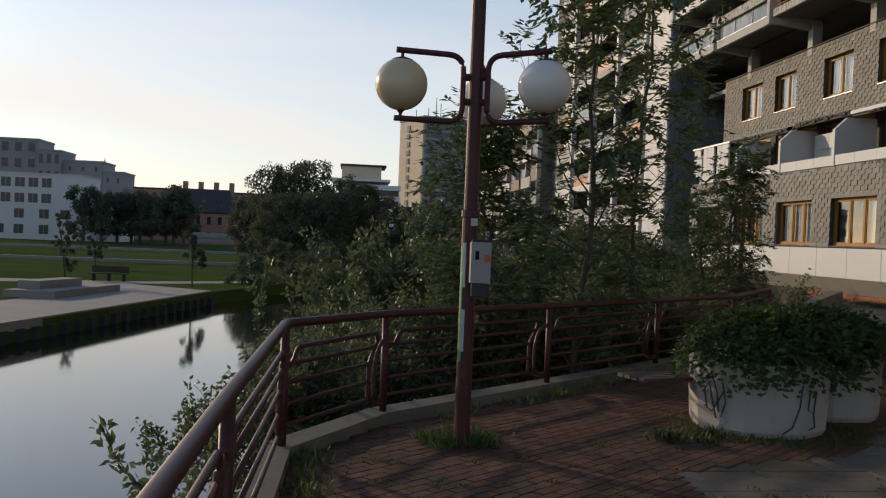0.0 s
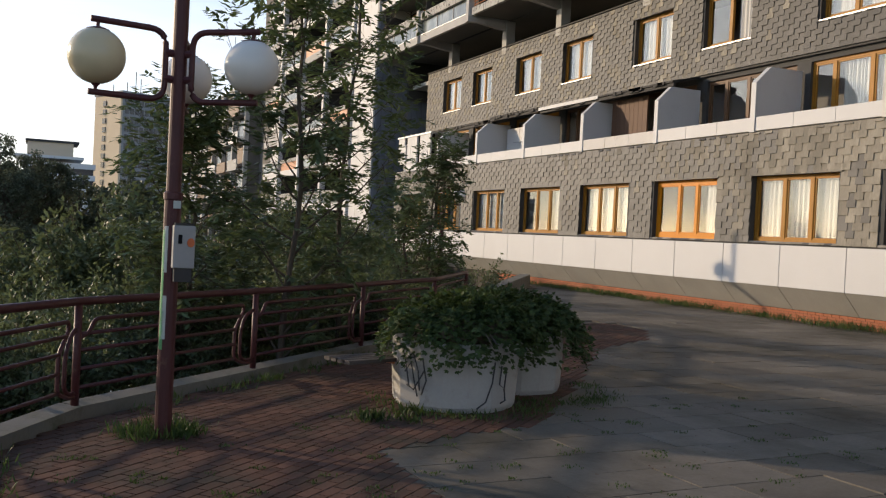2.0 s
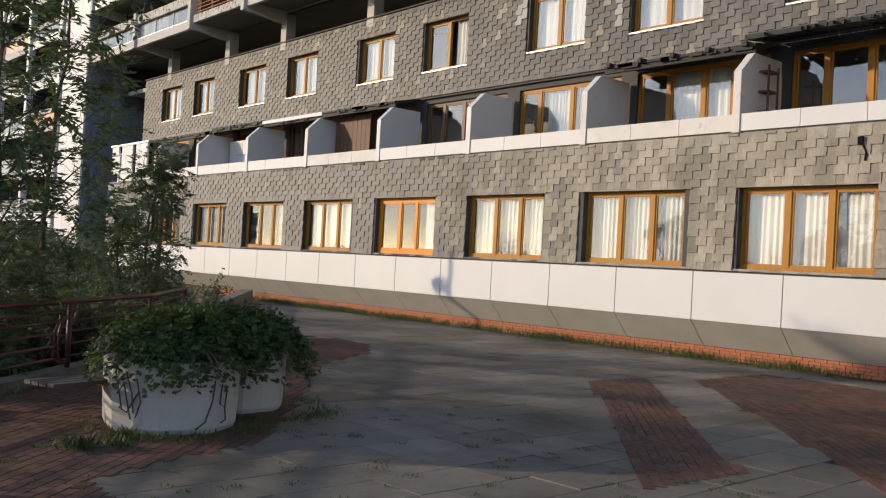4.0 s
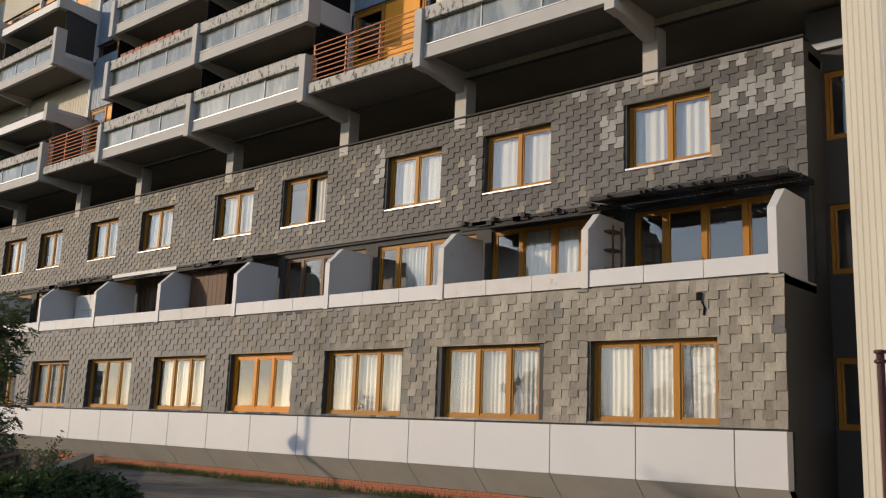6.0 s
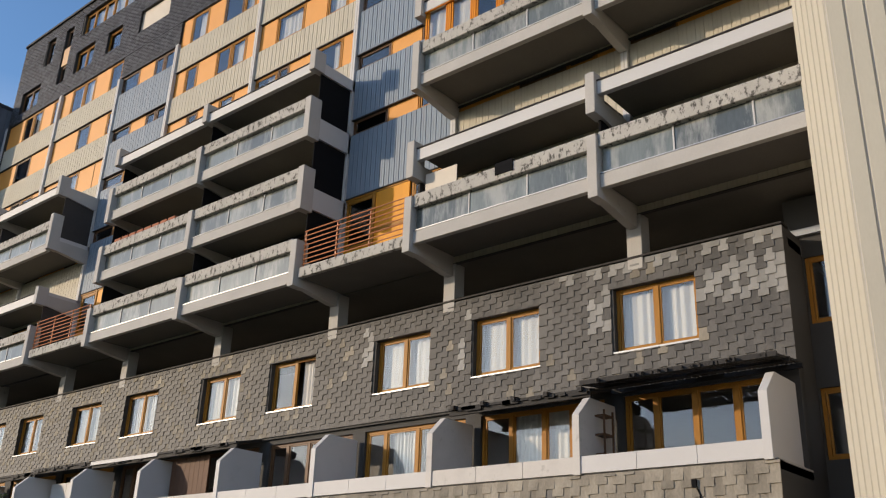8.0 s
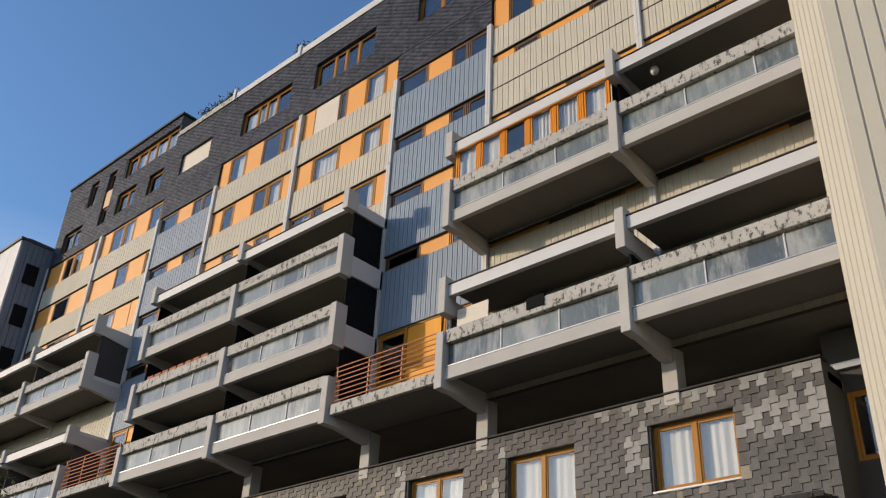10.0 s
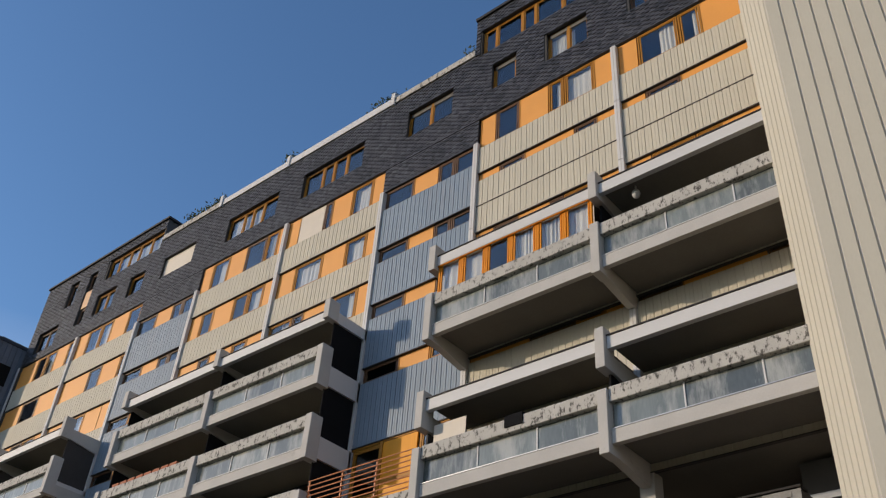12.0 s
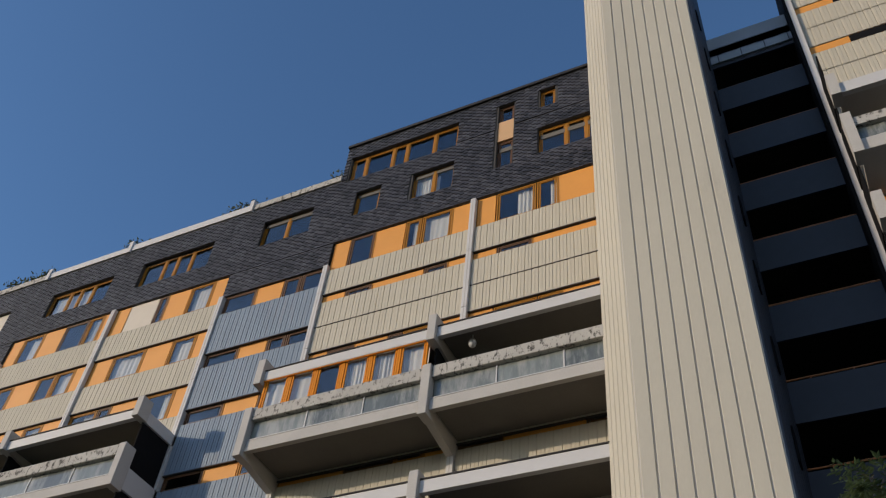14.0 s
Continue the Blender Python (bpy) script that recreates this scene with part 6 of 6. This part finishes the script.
def hang_slates(x, y0, y1, z0, z1, holes, owner, w, h, material, singles, seed, thick=0.042, pale=(), other=None, share=None):
    """Columns of slates, every second one set half a course lower; share(y) of them are of the other, weathered kind."""
    r = random.Random(seed)
    shapes = [mesh_data("slate", slate_tile(w * q, h * 1.30, thick), material) for q in (1.24, 1.18, 1.30)]
    others = [mesh_data("slate", slate_tile(w * q, h * 1.30, thick), other) for q in (1.24, 1.18, 1.30)] if other else []
    pale_shape = mesh_data("pale_slate", slate_tile(w * 1.2, h * 1.30, thick), PALE_SLATE)
    spots = []
    cols = int((y1 - y0) / w)
    for c in range(cols):
        y = y0 + (c + 0.5) * (y1 - y0) / cols
        z = z0 + ((c * 0.5) % 1.0) * h + r.uniform(-0.01, 0.01) - h
        while z < z1 - 0.06:
            zc = z + r.uniform(-0.006, 0.006)
            lo, top = max(zc, z0), min(zc + h * 1.30, z1)
            for a, b, g, k in holes:
                if a - 0.06 < y < b + 0.06:
                    if lo < g < top:
                        top = g
                    elif g <= lo < k:
                        lo = k
            if top - lo > 0.05:
                spots.append((y, lo, top - lo))
            z += h
    spots.sort()
    rest, rest_other = Mesh(), Mesh()
    for i, (y, z, hh) in enumerate(spots):
        xx = x - r.uniform(0.0, 0.006)
        changed = other is not None and r.random() < share(y + 1.2 * math.sin(1.7 * z + 0.6 * y))
        if any(a < y < b and g < z < k for a, b, g, k in pale) and r.random() < 0.62:
            ob = new("pale_slate", pale_shape)
            ob.parent = owner
            ob.location = (xx - 0.004, y, z)
            ob.scale = (1, 1, hh / (h * 1.30))
        elif i < singles:
            ob = new("slate", r.choice(others if changed else shapes))
            ob.parent = owner
            ob.location = (xx, y, z)
            ob.scale = (1, 1, hh / (h * 1.30))
            ob.rotation_euler = (r.uniform(-0.02, 0.02), 0, 0)
        else:
            q = slate_tile(w * r.uniform(1.16, 1.30), hh, thick)
            tilt = r.uniform(-0.02, 0.02)
            (rest_other if changed else rest).add([(xx + a, y + b - tilt * cc, z + cc + tilt * b) for a, b, cc in q.v], q.f)
    tagged(part("slate_cladding", rest, material, owner), kind="stuff")
    if other:
        tagged(part("slate_cladding", rest_other, other, owner), kind="stuff")


slates_low = bpy.data.objects["ground_floor_wall"]
slates_up = bpy.data.objects["slate_storey_wall"]
top_wall = bpy.data.objects["top_storey_wall"]
hang_slates(LX + 0.018, S0, S1, 1.90, 4.76, g_holes, slates_low, 0.212, 0.35, SLATE, 300, 1, other=SLATE_PALE, share=lambda y: min(0.97, max(0.04, 0.97 - (y - 15) * 0.09)))
hang_slates(FX + 0.018, S0, 44.8, 6.96, 9.97, u_holes, slates_up, 0.20, 0.30, SLATE, 300, 2, other=SLATE_PALE, share=lambda y: min(0.22, max(0.04, (y - 18) * 0.04)), pale=((6.5, 8.35, 8.35, 9.25), (10.6, 11.25, 8.2, 9.6), (14.85, 15.3, 7.9, 9.4), (18.4, 18.9, 8.5, 9.6), (6.5, 12.0, 9.6, 9.9)))
hang_slates(FX + 0.018, 2.0, 47.85, 26.34, 30.08, [(a, b, c, d) for a, b, c, d in top_holes + tall_holes], top_wall, 0.17, 0.20, SLATE_TOP, 0, 3)
ph = [o for o in bpy.data.objects if o.name.startswith("penthouse_wall")]
hang_slates(FX + 0.018, 2.0, 15.95, 30.08, 32.18, [(8.55, 9.2, 30.1, 31.55), (6.9, 7.52, 30.6, 31.7), (10.86, 15.7, 29.9, 31.42)], ph[0], 0.17, 0.20, SLATE_TOP, 0, 4)
hang_slates(FX + 0.018, 36.4, 47.85, 30.08, 31.58, [(36.5, 41.4, 29.7, 31.0), (42.4, 43.2, 27.4, 30.8), (44.4, 45.2, 29.3, 30.9)], ph[1], 0.17, 0.20, SLATE_TOP, 0, 5)
for k, o in enumerate([o for o in bpy.data.objects if o.name.startswith("slate_drop_wall")]):
    y0 = (15.65, 31.75)[k]
    hang_slates(FX + 0.018, y0, y0 + 4.6, 25.12, 26.36, [], o, 0.17, 0.20, SLATE_TOP, 0, 6 + k)

# brick base, four courses
brick = mesh_data("brick", Mesh().box(-0.03, 0.0, -0.118, 0.118, 0, 0.058), BRICK)
bb = bpy.data.objects["brick_base"]
rest = Mesh()
k = 0
for i in range(110):
    for c in range(4):
        y = S0 + 0.12 + 0.25 * i + (0.125 if c % 2 else 0)
        if k < 300:
            ob = new("brick", brick)
            ob.parent = bb
            ob.location = (17.556, y, 0.002 + 0.066 * c)
        else:
            rest.box(17.526, 17.556, y - 0.118, y + 0.118, 0.002 + 0.066 * c, 0.06 + 0.066 * c)
        k += 1
tagged(part("brick_course", rest, BRICK, bb), kind="stuff")


# terrace paving
def inside(x, y):
    """Whether a point lies on the terrace, inside the curb."""
    if x < -0.33 or x > 17.55:
        return False
    if x < 0.38:
        return y < 7.0 + (x + 0.43) * 1.79 - 0.2
    if x < 6.15:
        return y < 8.45 + (x - 0.38) * 0.996 - 0.22
    if x < 9.0:
        return y < 14.2 + (x - 6.15) * 1.57 - 0.2
    return y < 18.6 + (x - 9.0) * 1.43


RED_LINE = [(2.52, 6.70), (3.36, 7.15), (4.3, 7.4), (6.0, 9.4), (8.3, 12.5), (10.2, 13.8), (11.2, 15.2)]


def red_zone(x, y, grow=0.0):
    """Brick areas: the riverside field, the diagonal band and the field by the stair tower."""
    if x < 2.52 + grow:
        return True
    if x < 11.2:
        for (a, b), (c, d) in zip(RED_LINE, RED_LINE[1:]):
            if a <= x < c and y > b + (d - b) * (x - a) / (c - a) - grow:
                return True
    left, right, field = x - y * 1.035 - 1.52, x - y * 1.055 - 2.78, x - y * 0.985 - 4.62
    if left > -grow and right < grow and 4.45 < y + grow and y - grow < 9.5:
        return True
    return field > -grow and y < 9.1 and x < 15.9


def pave(name, size, ang, want_red, material, single, seed, gap, reach):
    r = random.Random(seed)
    ca, sa = math.cos(ang), math.sin(ang)
    spots = []
    n = int(30 / size[0]) + 1
    for i in range(-n, n):
        for j in range(-int(30 / size[1]), int(30 / size[1])):
            u = (i + (0.5 if j % 2 else 0.0)) * size[0] + (0.23 * size[0] * (j % 3) if not want_red else 0)
            w = j * size[1]
            x, y = 3 + u * ca - w * sa, 6 + u * sa + w * ca
            if y < -2.5 or y > reach or not inside(x, y) or (not red_zone(x, y) if want_red else red_zone(x, y, -0.55)):
                continue
            spots.append(((x - 3.0) ** 2 + (y - 6.0) ** 2, x, y))
    spots.sort()
    hx, hy, h = size[0] / 2 - gap, size[1] / 2 - gap, 0.028
    unit = Mesh().add([(-hx, -hy, 0), (hx, -hy, 0), (hx, hy, 0), (-hx, hy, 0), (-hx + 0.004, -hy + 0.004, h), (hx - 0.004, -hy + 0.004, h), (hx - 0.004, hy - 0.004, h), (-hx + 0.004, hy - 0.004, h)],
                      [(4, 5, 6, 7), (0, 1, 5, 4), (1, 2, 6, 5), (2, 3, 7, 6), (3, 0, 4, 7)])
    data = mesh_data(name, unit, material)
    rest = Mesh()
    for k, (_, x, y) in enumerate(spots):
        z = (-0.027 if want_red else -0.034) + r.uniform(-0.002, 0.002)
        tx, ty, a2 = r.gauss(0, 0.003), r.gauss(0, 0.003), ang + r.gauss(0, 0.006)
        if k < single:
            ob = new(name, data)
            ob.parent = floor
            ob.location = (x, y, z)
            ob.rotation_euler = (tx, ty, a2)
        else:
            c2, s2 = math.cos(a2), math.sin(a2)
            rest.add([(x + px * c2 - py * s2, y + px * s2 + py * c2, z + pz + tx * py - ty * px) for px, py, pz in unit.v], unit.f)
    tagged(part(name + "_field", rest, material, floor), kind="stuff")


pave("paver", (0.205, 0.102), math.radians(43), True, PAVER, 300, 1, 0.0022, 16.5)
pave("flag", (0.95, 0.55), math.radians(3), False, FLAG, 300, 2, 0.004, 31.0)
